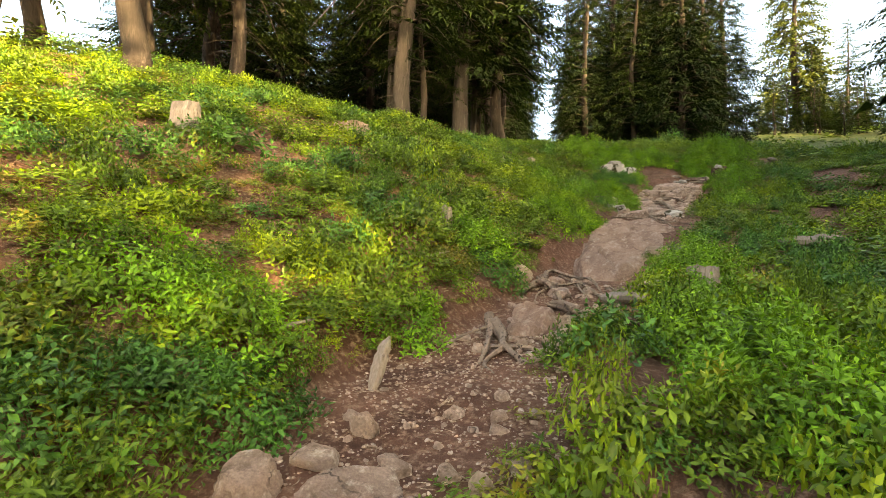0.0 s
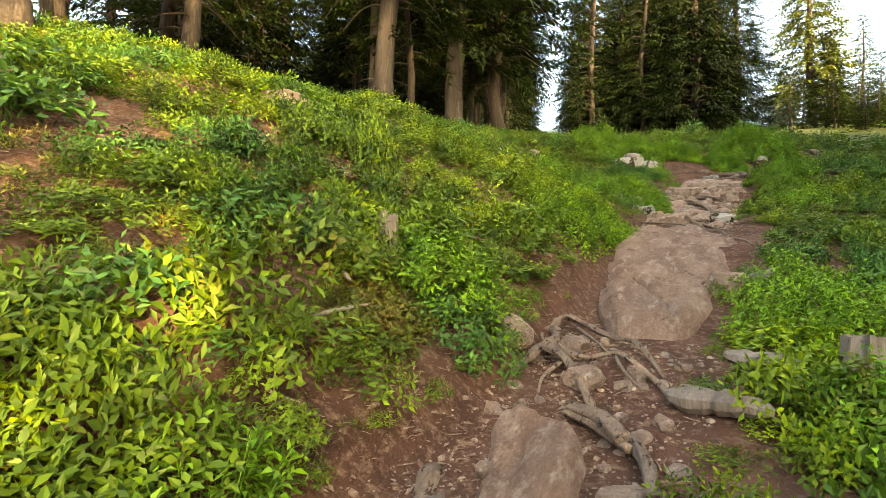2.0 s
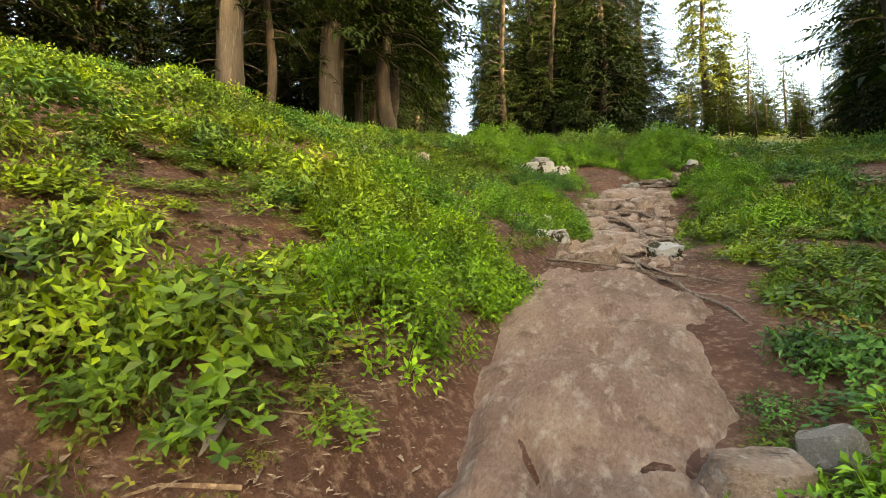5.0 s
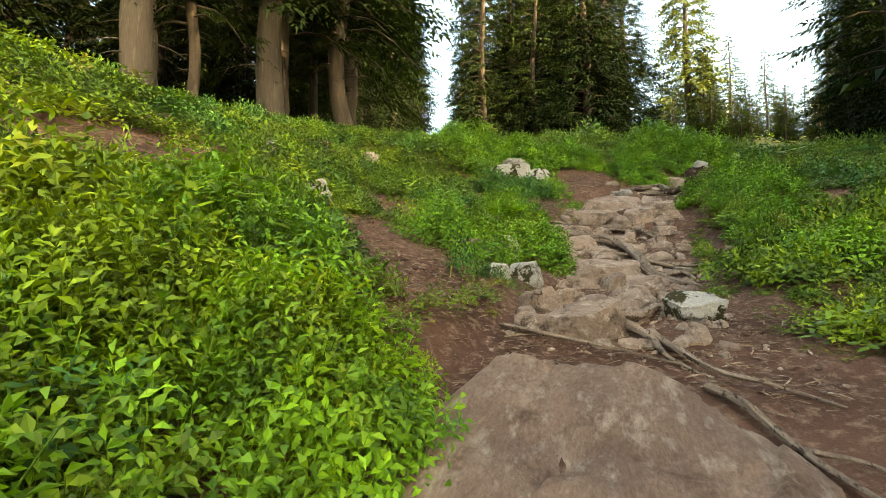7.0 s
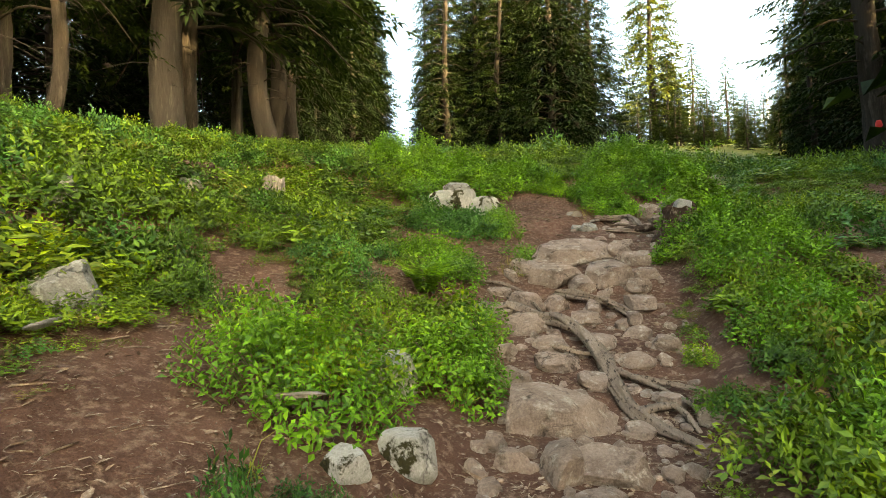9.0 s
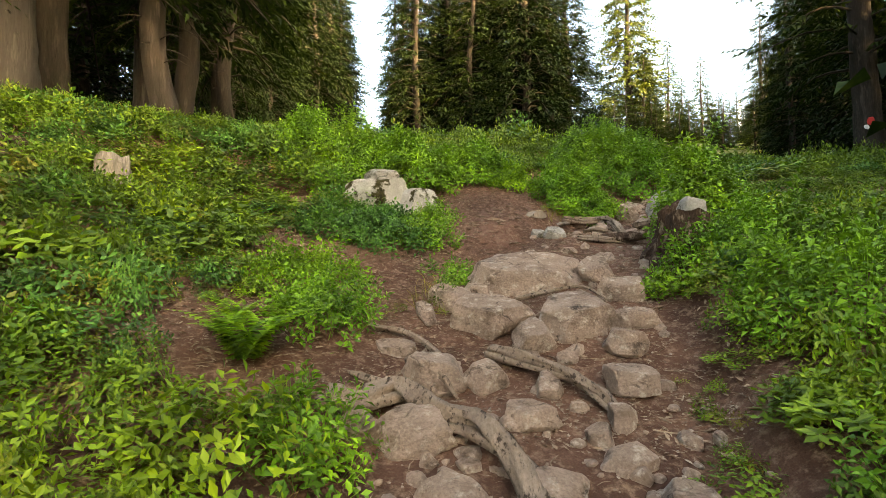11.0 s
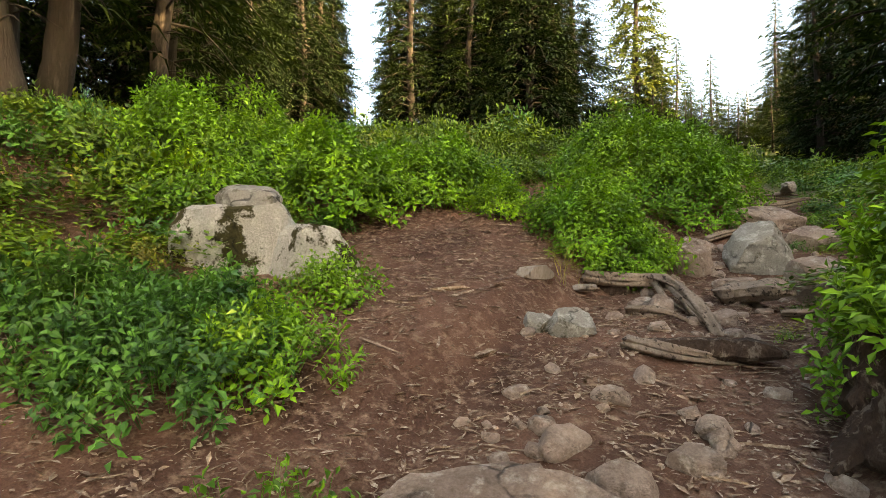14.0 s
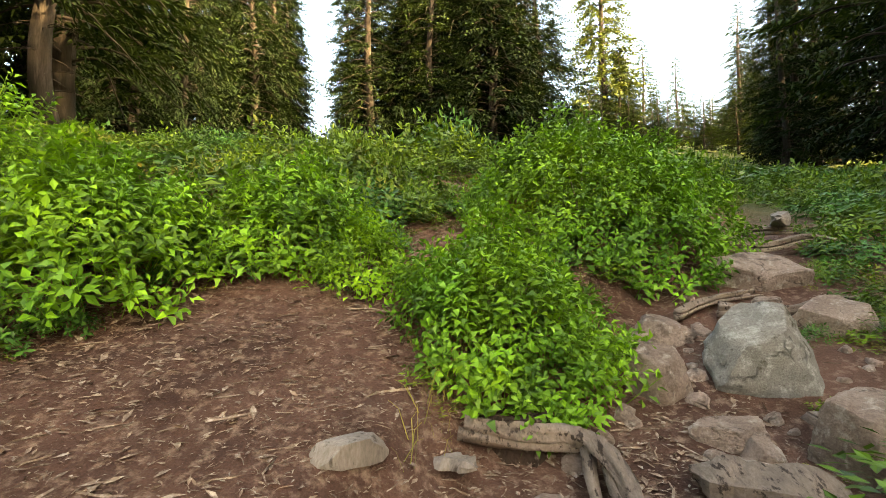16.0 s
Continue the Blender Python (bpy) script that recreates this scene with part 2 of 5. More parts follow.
def ground_z(x, y, fine=True):
    x, y = np.asarray(x, float), np.asarray(y, float)
    d, half = x - trail_x(y), trail_half(y)
    z = trail_z(y)
    off = np.abs(d) - half
    run = np.maximum(off, 0)
    left = knots(y, (-40, 0.3), (0, 0.4), (4, 0.45), (10, 0.5), (14, 0.34), (17, 0.25), (20, 0.135), (25, 0.15), (40, 0.1), (60, 0.08), (200, 0.0))
    right = knots(y, (-40, -0.1), (8, -0.1), (11, -0.1), (15, 0.04), (19, 0.08), (24, 0.0), (40, -0.06), (60, -0.14), (110, -0.14), (200, 0.0), (400, 0.0))
    far_left = 14 * (1 - np.exp(-run / 14)) * 1.25
    far_right = 20 * (1 - np.exp(-run / 20))
    z = z + np.where(d < 0, left * far_left, right * far_right)
    z = z + np.where(d < 0, knots(y, (-40, 0.05), (2, 0.1), (5, 0.16), (9, 0.22), (12, 0.1), (15, 0.06), (19, 0.05), (21, 0.2), (24, 0.22), (40, 0.0)), knots(y, (-40, 0.05), (4, 0.1), (9, 0.02), (12, 0.08), (16, 0.22), (19, 0.3), (24, 0.12), (40, 0.0))) * sstep(-0.15, 0.3, off)
    # the shoulder of the hill below the old cedars
    z = z + 1.15 * sstep(2, 8, run) * (d < 0) * sstep(11, 15, y) * (1 - sstep(21.5, 24.5, y)) * (1 - sstep(20, 40, run))
    if fine:
        grow = 1 + 0.06 * np.hypot(x, y - 10)
        z = z + (0.05 * bumps(x, y, 1.3, 1) + 0.16 * bumps(x, y, 5.0, 2) * sstep(0.5, 4, off)) * np.minimum(grow, 1.3)
        z = z + 0.03 * bumps(x, y, 0.45, 3) + 0.014 * bumps(x, y, 0.16, 4)
    return z


# ---- builders ----
def mesh_np(name, V, F, material, smooth=False):
    V, F = np.ascontiguousarray(V, np.float32), np.ascontiguousarray(F, np.int32)
    me = bpy.data.meshes.new(name)
    me.vertices.add(len(V))
    me.vertices.foreach_set("co", V.ravel())
    n, k = F.shape
    me.loops.add(n * k)
    me.loops.foreach_set("vertex_index", F.ravel())
    me.polygons.add(n)
    me.polygons.foreach_set("loop_start", np.arange(0, n * k, k, dtype=np.int32))
    me.polygons.foreach_set("use_smooth", np.full(n, smooth))
    me.update(calc_edges=True)
    me.materials.append(material)
    return me


def part(name, me, parent, label=""):
    ob = new(name, me)
    ob.parent = parent
    return tagged(ob, label)


def thing(name, at, label, category, group="", kind=""):
    ob = new(name)
    ob.location = at
    return tagged(ob, label, category, group, kind)


def joined(pieces):
    """(V, F) pairs as one."""
    n, vs, fs = 0, [], []
    for V, F in pieces:
        vs.append(V)
        fs.append(F + n)
        n += len(V)
    return np.concatenate(vs), np.concatenate(fs)


def spread(template, places, turns, sizes, tilts, rng, lean=None):
    """Copies of a (V, F) template as one (V, F): moved, turned about z, leaned and sized."""
    V, F = template
    n = len(places)
    lean = rng.uniform(0, 2 * np.pi, n) if lean is None else lean
    ax = np.stack([np.cos(lean), np.sin(lean), np.zeros(n)], 1)
    c, s = np.cos(turns), np.sin(turns)
    P = np.empty((n, len(V), 3), np.float32)
    P[:, :, 0] = c[:, None] * V[:, 0] - s[:, None] * V[:, 1]
    P[:, :, 1] = s[:, None] * V[:, 0] + c[:, None] * V[:, 1]
    P[:, :, 2] = V[:, 2]
    ct, st = np.cos(tilts)[:, None, None], np.sin(tilts)[:, None, None]
    k = ax[:, None, :]
    dot = (P * k).sum(-1, keepdims=True)
    P = P * ct + np.cross(np.broadcast_to(k, P.shape), P) * st + k * dot * (1 - ct)
    sizes = np.asarray(sizes)
    P = P * (sizes[:, None, None] if sizes.ndim == 1 else sizes[:, None, :]) + places[:, None, :]
    G = (F[None] + (np.arange(n) * len(V))[:, None, None]).reshape(-1, F.shape[1])
    return P.reshape(-1, 3), G


def tube(points, radii, sides=7, rough=0.0, seed=0, steps=6, flat=1.0, ribs=0.0):
    """A tapering tube along a smooth line through the points, closed at its ends."""
    pts, rad = np.array(points, float), np.array(radii, float)
    n = len(pts)
    ext = np.vstack([2 * pts[0] - pts[1], pts, 2 * pts[-1] - pts[-2]])
    line, width = [], []
    for i in range(n - 1):
        p0, p1, p2, p3 = ext[i : i + 4]
        for u in np.linspace(0, 1, steps, endpoint=False):
            line.append(0.5 * (2 * p1 + (p2 - p0) * u + (2 * p0 - 5 * p1 + 4 * p2 - p3) * u * u + (3 * p1 - p0 - 3 * p2 + p3) * u ** 3))
            width.append(rad[i] * (1 - u) + rad[i + 1] * u)
    line, width = np.array(line + [pts[-1]]), np.array(width + [rad[-1]])
    rng = np.random.default_rng(seed)
    ahead = np.gradient(line, axis=0)
    ahead /= np.linalg.norm(ahead, axis=1)[:, None] + 1e-9
    up = np.array([0, 0, 1.0]) if abs(ahead[:, 2]).mean() < 0.8 else np.array([1.0, 0, 0])
    side = np.cross(ahead, up)
    side /= np.linalg.norm(side, axis=1)[:, None] + 1e-9
    top = np.cross(side, ahead)
    a = np.arange(sides) * 2 * np.pi / sides
    lump = 1 + rough * rng.uniform(-1, 1, (len(line), sides)) + rough * 0.8 * np.sin(3 * a + rng.uniform(0, 6))[None]
    if ribs:
        i = np.arange(len(line))[:, None]
        lump = lump + ribs * np.sin(4 * a[None] + 0.35 * i) + ribs * 0.6 * np.sin(7 * a[None] - 0.2 * i)
        width = width * (1 + 0.9 * ribs * np.interp(i[:, 0] * 0.31, np.arange(60), rng.uniform(-1, 1, 60)))
        line = line + side * (ribs * 1.6 * width * np.interp(i[:, 0] * 0.23, np.arange(60), rng.uniform(-1, 1, 60)))[:, None]
    ring = line[:, None] + width[:, None, None] * lump[..., None] * (side[:, None] * np.cos(a)[None, :, None] + flat * top[:, None] * np.sin(a)[None, :, None])
    V = np.vstack([ring.reshape(-1, 3), line[:1], line[-1:]])
    F = []
    m = len(line)
    for i in range(m - 1):
        for j in range(sides):
            F.append((i * sides + j, i * sides + (j + 1) % sides, (i + 1) * sides + (j + 1) % sides, (i + 1) * sides + j))
    for j in range(sides):
        F.append((m * sides, (j + 1) % sides, j, j))
        F.append((m * sides + 1, (m - 1) * sides + j, (m - 1) * sides + (j + 1) % sides, (m - 1) * sides + (j + 1) % sides))
    return V, np.array(F)


def tube_mesh(name, points, radii, material, **kw):
    V, F = tube(points, radii, **kw)
    me = bpy.data.meshes.new(name)
    me.from_pydata(V.tolist(), [], [tuple(dict.fromkeys(f)) for f in F.tolist()])
    me.polygons.foreach_set("use_smooth", np.full(len(me.polygons), True))
    me.materials.append(material)
    return me


_balls = {}


def ball(level):
    if level not in _balls:
        bm = bmesh.new()
        bmesh.ops.create_icosphere(bm, subdivisions=level, radius=1)
        _balls[level] = (np.array([v.co for v in bm.verts]), np.array([[v.index for v in f.verts] for f in bm.faces]))
        bm.free()
    return _balls[level]


def rock_shape(seed, level=3, cuts=13, lumpy=0.06):
    """A boulder of unit size: a blocky lump with a broken top, split faces and worn edges."""
    V, F = ball(level)
    rng = np.random.default_rng(seed)
    box = V / (np.abs(V) ** 5).sum(1, keepdims=True) ** 0.2
    V = 0.65 * V + 0.35 * box
    faces = [(np.array([rng.normal() * 0.25, rng.normal() * 0.25 - 0.1, 1.0]), rng.uniform(0.5, 0.7))]
    start = rng.uniform(0, 6.28)
    for k in range(5):
        a = start + k * 1.257 + rng.uniform(-0.35, 0.35)
        faces.append((np.array([math.cos(a), math.sin(a), rng.uniform(-0.1, 0.5)]), rng.uniform(0.6, 0.82)))
    for k in range(max(2, cuts // 3)):
        faces.append((rng.normal(size=3) + np.array([0, 0, 0.4]), rng.uniform(0.68, 0.9)))
    for nrm, c in faces:
        nrm = nrm / np.linalg.norm(nrm)
        V = V - np.maximum(V @ nrm - c, 0)[:, None] * nrm * 0.96
    o = rng.uniform(0, 50, 3)
    lump = np.array([noise.fractal(Vector(v * 1.7 + o), 1.0, 2.1, 5) for v in V])
    fine = np.array([noise.fractal(Vector(v * 5 + o), 0.9, 2.1, 4) for v in V]) if level > 2 else 0 * lump
    return V * (1 + lumpy * lump + 0.06 * fine)[:, None], F


def rock_mesh(name, seed, size, material, level=3, cuts=13, lumpy=0.06):
    V, F = rock_shape(seed, level, cuts, lumpy)
    me = mesh_np(name, V * np.array(size) / 1.74, F, material, True)
    me.set_sharp_from_angle(angle=radians(26))
    return me


def stone(x, y, w, d, h, turn=0, material=None, seed=None, label="brown trail stone half sunk in the soil", name="stone", sink=0.3, tilt=0, level=3, cuts=18):
    """A stone of width, depth and height, bedded in the ground."""
    seed = int(abs(x * 733 + y * 157) * 10) % 9973 if seed is None else seed
    level = max(level, 4 if w > 0.3 else 3)
    ob = new(name, rock_mesh(name, seed, (w, d, h), material or ROCK, level, cuts))
    z = float(ground_z(x, y))
    ob.matrix_basis = pose(x, y, z + h * (0.5 - sink), tilt + 12, 0, turn)
    return tagged(ob, label, "stone", "stones of the trail")


def gz(x, y, up=0.0):
    return (x, y, float(ground_z(x, y)) + up)


def root(*pts, r=0.04, tip=0.35, label="bare weathered tree root lying across the trail", material=None, side=()):
    """A root through (x, y, height over the ground) points; side: smaller roots that fork from it."""
    rr = [r * (1 - (1 - tip) * i / (len(pts) - 1)) for i in range(len(pts))]
    ob = new("tree_root", tube_mesh("tree_root", [gz(*p) for p in pts], rr, material or ROOT, sides=18, rough=0.1, seed=int(abs(pts[0][0] * 991 + pts[0][1] * 37)), steps=9, flat=0.75, ribs=0.2))
    if r >= 0.045:
        for k in (-1, 1):
            line = [gz(x + k * 0.9 * r * math.cos(2.1 * i + k), y + 0.6 * k * r, h * 0.8 - 0.01) for i, (x, y, h) in enumerate(pts)]
            part("root_strand", tube_mesh("root_strand", line, [q * 0.6 for q in rr], material or ROOT, sides=12, rough=0.1, seed=k + 9, steps=8, flat=0.8, ribs=0.2), ob)
    for k, fork in enumerate(side):
        fr = [r * 0.55 * (1 - 0.7 * i / (len(fork) - 1)) for i in range(len(fork))]
        part("root_fork", tube_mesh("root_fork", [gz(*p) for p in fork], fr, material or ROOT, sides=10, rough=0.12, seed=k + 5, steps=7, flat=0.8, ribs=0.15), ob)
    return tagged(ob, label, "root", "roots over the trail")


# leaves and sprigs
def leaf(length, width, fold=0.25, droop=0.2):
    """One leaf along +x from the origin: two halves folded at the midrib, the tip bent down."""
    V = np.array([[0, 0, 0], [0.5 * length, width / 2, fold * width], [length, 0, -droop * length], [0.5 * length, -width / 2, fold * width]])
    return V, np.array([[0, 1, 2, 3]])


def sprig(seed, leaves=13, height=0.34, length=0.055, width=0.024, reach=0.9):
    """A shrub's shoot: a thin stem with leaves set round it."""
    rng = np.random.default_rng(seed)
    out = []
    bend = rng.uniform(-0.12, 0.12, 2) * height
    s = 0.0022
    stem = np.array([[-s, 0, -0.05], [s, 0, -0.05], [bend[0] + s * 0.5, bend[1], height], [bend[0] - s * 0.5, bend[1], height]])
    out.append((stem, np.array([[0, 1, 2, 3]])))
    out.append((stem[:, [1, 0, 2]], np.array([[0, 1, 2, 3]])))
    for i in range(leaves):
        u = 0.22 + 0.78 * (i + 0.5) / leaves
        a = i * 2.4 + rng.uniform(-0.5, 0.5)
        L = length * rng.uniform(0.75, 1.2) * (1.1 - 0.35 * u)
        V, F = leaf(L, width * L / length * rng.uniform(0.9, 1.2), rng.uniform(0.1, 0.4), rng.uniform(0.0, 0.4))
        rise = rng.uniform(-0.1, 0.7) + 0.5 * (u > 0.9)
        roll = rng.uniform(-0.5, 0.5)
        V = V @ np.array([[1, 0, 0], [0, math.cos(roll), math.sin(roll)], [0, -math.sin(roll), math.cos(roll)]])
        V = np.stack([V[:, 0] * math.cos(rise) - V[:, 2] * math.sin(rise), V[:, 1], V[:, 0] * math.sin(rise) + V[:, 2] * math.cos(rise)], 1)
        out_r = reach * height * rng.uniform(0.0, 0.35) * (1 - 0.4 * u)
        V = np.stack([V[:, 0] + out_r, V[:, 1], V[:, 2]], 1)
        V = np.stack([V[:, 0] * math.cos(a) - V[:, 1] * math.sin(a), V[:, 0] * math.sin(a) + V[:, 1] * math.cos(a), V[:, 2]], 1)
        out.append((V + np.array([bend[0] * u, bend[1] * u, height * u]), F))
    return joined(out)


def spray(seed, pairs=5, slim=0.17):
    """A conifer's spray, one metre along +x: narrow side twigs of needles on a drooping stalk."""
    rng = np.random.default_rng(seed)
    out = []
    for i in range(pairs):
        u = (i + 0.3) / pairs
        for sgn in (-1, 1):
            L = 0.42 * (1 - 0.6 * u) * rng.uniform(0.7, 1.2)
            V, F = leaf(L, slim * rng.uniform(0.8, 1.2), rng.uniform(-0.2, 0.5), rng.uniform(0.1, 0.5))
            a = sgn * rng.uniform(0.6, 1.1)
            V = np.stack([V[:, 0] * math.cos(a) - V[:, 1] * math.sin(a), V[:, 0] * math.sin(a) + V[:, 1] * math.cos(a), V[:, 2]], 1)
            out.append((V + np.array([u, 0, -0.25 * u * u]), F))
    V, F = leaf(0.35, slim * 0.8, 0.2, 0.5)
    out.append((V + np.array([0.9, 0, -0.22]), F))
    stalk = np.array([[0, -0.012, 0], [0, 0.012, 0], [1.0, 0.004, -0.25], [1.0, -0.004, -0.25]])
    out.append((stalk, np.array([[0, 1, 2, 3]])))
    return joined(out)


SPRAYS = [spray(s, 3, 0.2) for s in (1, 2, 3)]
COARSE_SPRAYS = [spray(s, 1, 0.5) for s in (7, 8, 9)]
MEDIUM_SPRAYS = [spray(s, 5, 0.12) for s in (10, 11, 12)]
FINE_SPRAYS = [spray(s, 7, 0.085) for s in (4, 5, 6)]


def conifer(name, seed, height, radius, crown_from, reach, branches, needle, bark, label, droop=0.35, bare=0, lean=0.0, density=6, taper=0.8, sprays=None):
    """A conifer standing at the origin: trunk, limbs and a crown of needle sprays."""
    rng = np.random.default_rng(seed)
    tree = thing(name, (0, 0, 0), label, "tree")
    wob = rng.uniform(-0.012, 0.012, (7, 2)) * height
    hs = np.array([-0.06, 0.0, 0.02, 0.12, 0.35, 0.65, 1.0]) * height
    spine = np.array([[lean * h + wob[i, 0] * (i > 2), wob[i, 1] * (i > 2), h] for i, h in enumerate(hs)])
    rs = radius * np.array([1.7, 1.35, 1.12, 0.97, 0.78, 0.48, 0.05])
    part("trunk", tube_mesh("trunk", spine, rs, bark, sides=14, rough=0.06, seed=seed, steps=8), tree)
    at = lambda h: np.array([np.interp(h, hs, spine[:, 0]), np.interp(h, hs, spine[:, 1]), h])
    limbs, places, turns, sizes, mats = [], [], [], [], []
    items = [[], [], []]
    for k in range(branches):
        u = (k + rng.uniform(0, 1)) / branches
        h = height * (crown_from + (0.99 - crown_from) * u)
        a = k * 2.399 + rng.uniform(-0.4, 0.4)
        L = reach * ((1 - u) ** taper * 0.92 + 0.06) * rng.uniform(0.6, 1.15) * (0.75 + 0.25 * min(1, u * 8))
        base, out = at(h), np.array([math.cos(a), math.sin(a), 0])
        rise = rng.uniform(0.0, 0.25) + 0.35 * u
        mid = base + out * L * 0.5 + np.array([0, 0, rise * L * 0.35 - droop * L * 0.12])
        end = base + out * L + np.array([0, 0, rise * L * 0.3 - droop * L * rng.uniform(0.6, 1.1)])
        rb = max(0.012, 0.022 * L)
        limbs.append(tube([base, mid, end], [rb, rb * 0.6, rb * 0.15], sides=4, steps=3))
        n = max(3, int(density * (0.5 + 0.5 * L / reach)))
        for j in range(n):
            v = 0.22 + 0.78 * (j + rng.uniform(0.2, 0.8)) / n
            p = (1 - v) ** 2 * base + 2 * v * (1 - v) * (2 * mid - 0.5 * base - 0.5 * end) + v * v * end
            side = a + rng.choice([-1, 1]) * rng.uniform(0.15, 0.9) * (1.15 - 0.7 * v)
            items[rng.integers(3)].append((*p, side, L * rng.uniform(0.34, 0.55) * (1.15 - 0.5 * v) + 0.3, rng.uniform(0.0, 0.6)))
    for k in range(bare):
        h, a, L = height * rng.uniform(0.06, crown_from + 0.1), rng.uniform(0, 6.28), rng.uniform(0.4, 1.6)
        b = at(h)
        limbs.append(tube([b, b + np.array([math.cos(a) * L * 0.5, math.sin(a) * L * 0.5, -0.05 * L]), b + np.array([math.cos(a) * L, math.sin(a) * L, -0.3 * L])], [0.022, 0.014, 0.004], sides=4, steps=3))
    V, F = joined(limbs)
    tagged(part("branch_wood", mesh_np("branch_wood", V, F, bark, True), tree), kind="stuff")
    crown = []
    for tpl, it in zip(sprays or SPRAYS, items):
        if it:
            q = np.array(it)
            crown.append(spread(tpl, q[:, :3], q[:, 3], q[:, 4], q[:, 5], rng))
    V, F = joined(crown)
    tagged(part("crown", mesh_np("crown", V, F, needle), tree), kind="stuff")
    return tree


def stand(tree, x, y, size=1.0, turn=0.0, z=None, wide=1.0):
    """A copy of a tree on the ground at (x, y)."""
    z = float(ground_z(x, y, False)) - 0.05 if z is None else z
    return copy_thing(tree, pose(x, y, z, 0, 0, turn) @ Matrix.Diagonal((size * wide, size * wide, size, 1)))


# ---- ground: one sheet to the horizon ----
def graded(lo, hi, step, reach, grow=1.17):
    mid = list(np.arange(lo, hi + step / 2, step))
    out, s, v = [], step, hi
    while v < reach:
        s *= grow
        v += s
        out.append(v)
    low, s, v = [], step, lo
    while v > -reach:
        s *= grow
        v -= s
        low.append(v)
    return np.array(low[::-1] + mid + out)


gx, gy = graded(-5.5, 4.5, 0.075, 900), graded(0.5, 26.5, 0.075, 900)
X, Y = np.meshgrid(gx, gy)
Z = ground_z(X, Y)
nx, ny = len(gx), len(gy)
idx = np.arange(nx * ny).reshape(ny, nx)
quads = np.stack([idx[:-1, :-1], idx[:-1, 1:], idx[1:, 1:], idx[1:, :-1]], -1).reshape(-1, 4)
ground = new("ground", mesh_np("ground", np.stack([X, Y, Z], -1).reshape(-1, 3), quads, SOIL, True))
tagged(ground, "reddish brown forest soil of a wooded hillside", "ground", kind="structure")


# ---- bare bedrock of the trail ----
def slab(name, label, y0, y1, left, right, material, rise, crack=(), seed=0, cross=()):
    """A sheet of bedrock between two edge lines, proud of the soil, with cracks along x(y) lines."""
    n, m = 70, int((y1 - y0) / 0.025)
    v = np.linspace(0, 1, m)[:, None]
    u = np.linspace(0, 1, n)[None]
    ys = y0 + (y1 - y0) * v + 0 * u
    wav = 0.07 * bumps(ys, ys * 0 + seed, 0.5, 7)
    pinch = np.sqrt(np.clip(1 - np.abs(2 * v - 1) ** 5, 0.0, 1))
    a, b = knots(ys[:, :1], *left) + wav[:, :1], knots(ys[:, :1], *right) - wav[:, :1]
    xs = (a + b) / 2 + (b - a) / 2 * pinch * (2 * u - 1)
    ys = ys + 0.12 * bumps(xs, ys, 0.6, 9 + seed) * (np.abs(2 * v - 1) ** 3)
    edge = np.minimum(np.minimum(u, 1 - u) * 2, np.minimum(v, 1 - v) * 2.6 + 0 * u)
    z = ground_z(xs, ys, False) + rise * sstep(0, 0.3, edge) - 0.05 - 0.1 * (1 - sstep(0, 0.13, np.minimum(v, 1 - v) + 0.04 * bumps(xs, ys, 0.3, 17))) + 0.04 * bumps(xs, ys, 0.8, 11 + seed) + 0.045 * np.abs(bumps(xs, ys * 0.6, 0.34, 12)) + 0.03 * np.abs(bumps(xs * 0.8 + ys * 0.5, ys * 0.4 - xs * 0.3, 0.16, 18)) ** 2 + 0.03 * sstep(0.1, 0.16, bumps(xs + 0.35 * ys, 0.45 * ys - 0.2 * xs, 0.45, 19)) + 0.022 * sstep(0.0, 0.05, bumps(xs - 0.4 * ys, 0.6 * ys + 0.3 * xs, 0.33, 20)) + 0.012 * np.abs(bumps(xs, ys, 0.12, 15)) + 0.005 * bumps(xs, ys, 0.05, 13)
    for line, depth, wide in crack:
        off = xs - knots(ys, *line) + 0.04 * bumps(xs, ys, 0.25, 14)
        inside = sstep(line[0][0] - 0.05, line[0][0] + 0.1, ys) * (1 - sstep(line[-1][0] - 0.1, line[-1][0] + 0.05, ys))
        z = z - depth * np.exp(-(off / wide) ** 2) * inside - depth * 0.2 * (1 - sstep(0, 0.3, np.abs(off))) * sstep(-0.02, 0.01, off) * inside
    for line, depth, wide in cross:
        off = ys - knots(xs, *line) + 0.05 * bumps(xs, ys, 0.2, 16)
        inside = sstep(line[0][0] - 0.08, line[0][0] + 0.05, xs) * (1 - sstep(line[-1][0] - 0.05, line[-1][0] + 0.08, xs))
        z = z - depth * np.exp(-(off / wide) ** 2) * inside - depth * 0.3 * (1 - sstep(0, 0.35, np.abs(off))) * sstep(0.02, -0.01, off) * inside
    z = np.where(edge < 0.02, z - 0.12, z)
    V = np.stack([xs, ys, z], -1).reshape(-1, 3)
    i = np.arange(m * n).reshape(m, n)
    F = np.stack([i[:-1, :-1], i[:-1, 1:], i[1:, 1:], i[1:, :-1]], -1).reshape(-1, 4)
    ob = new(name, mesh_np(name, V, F, material, True))
    return tagged(ob, label, "rock slab")


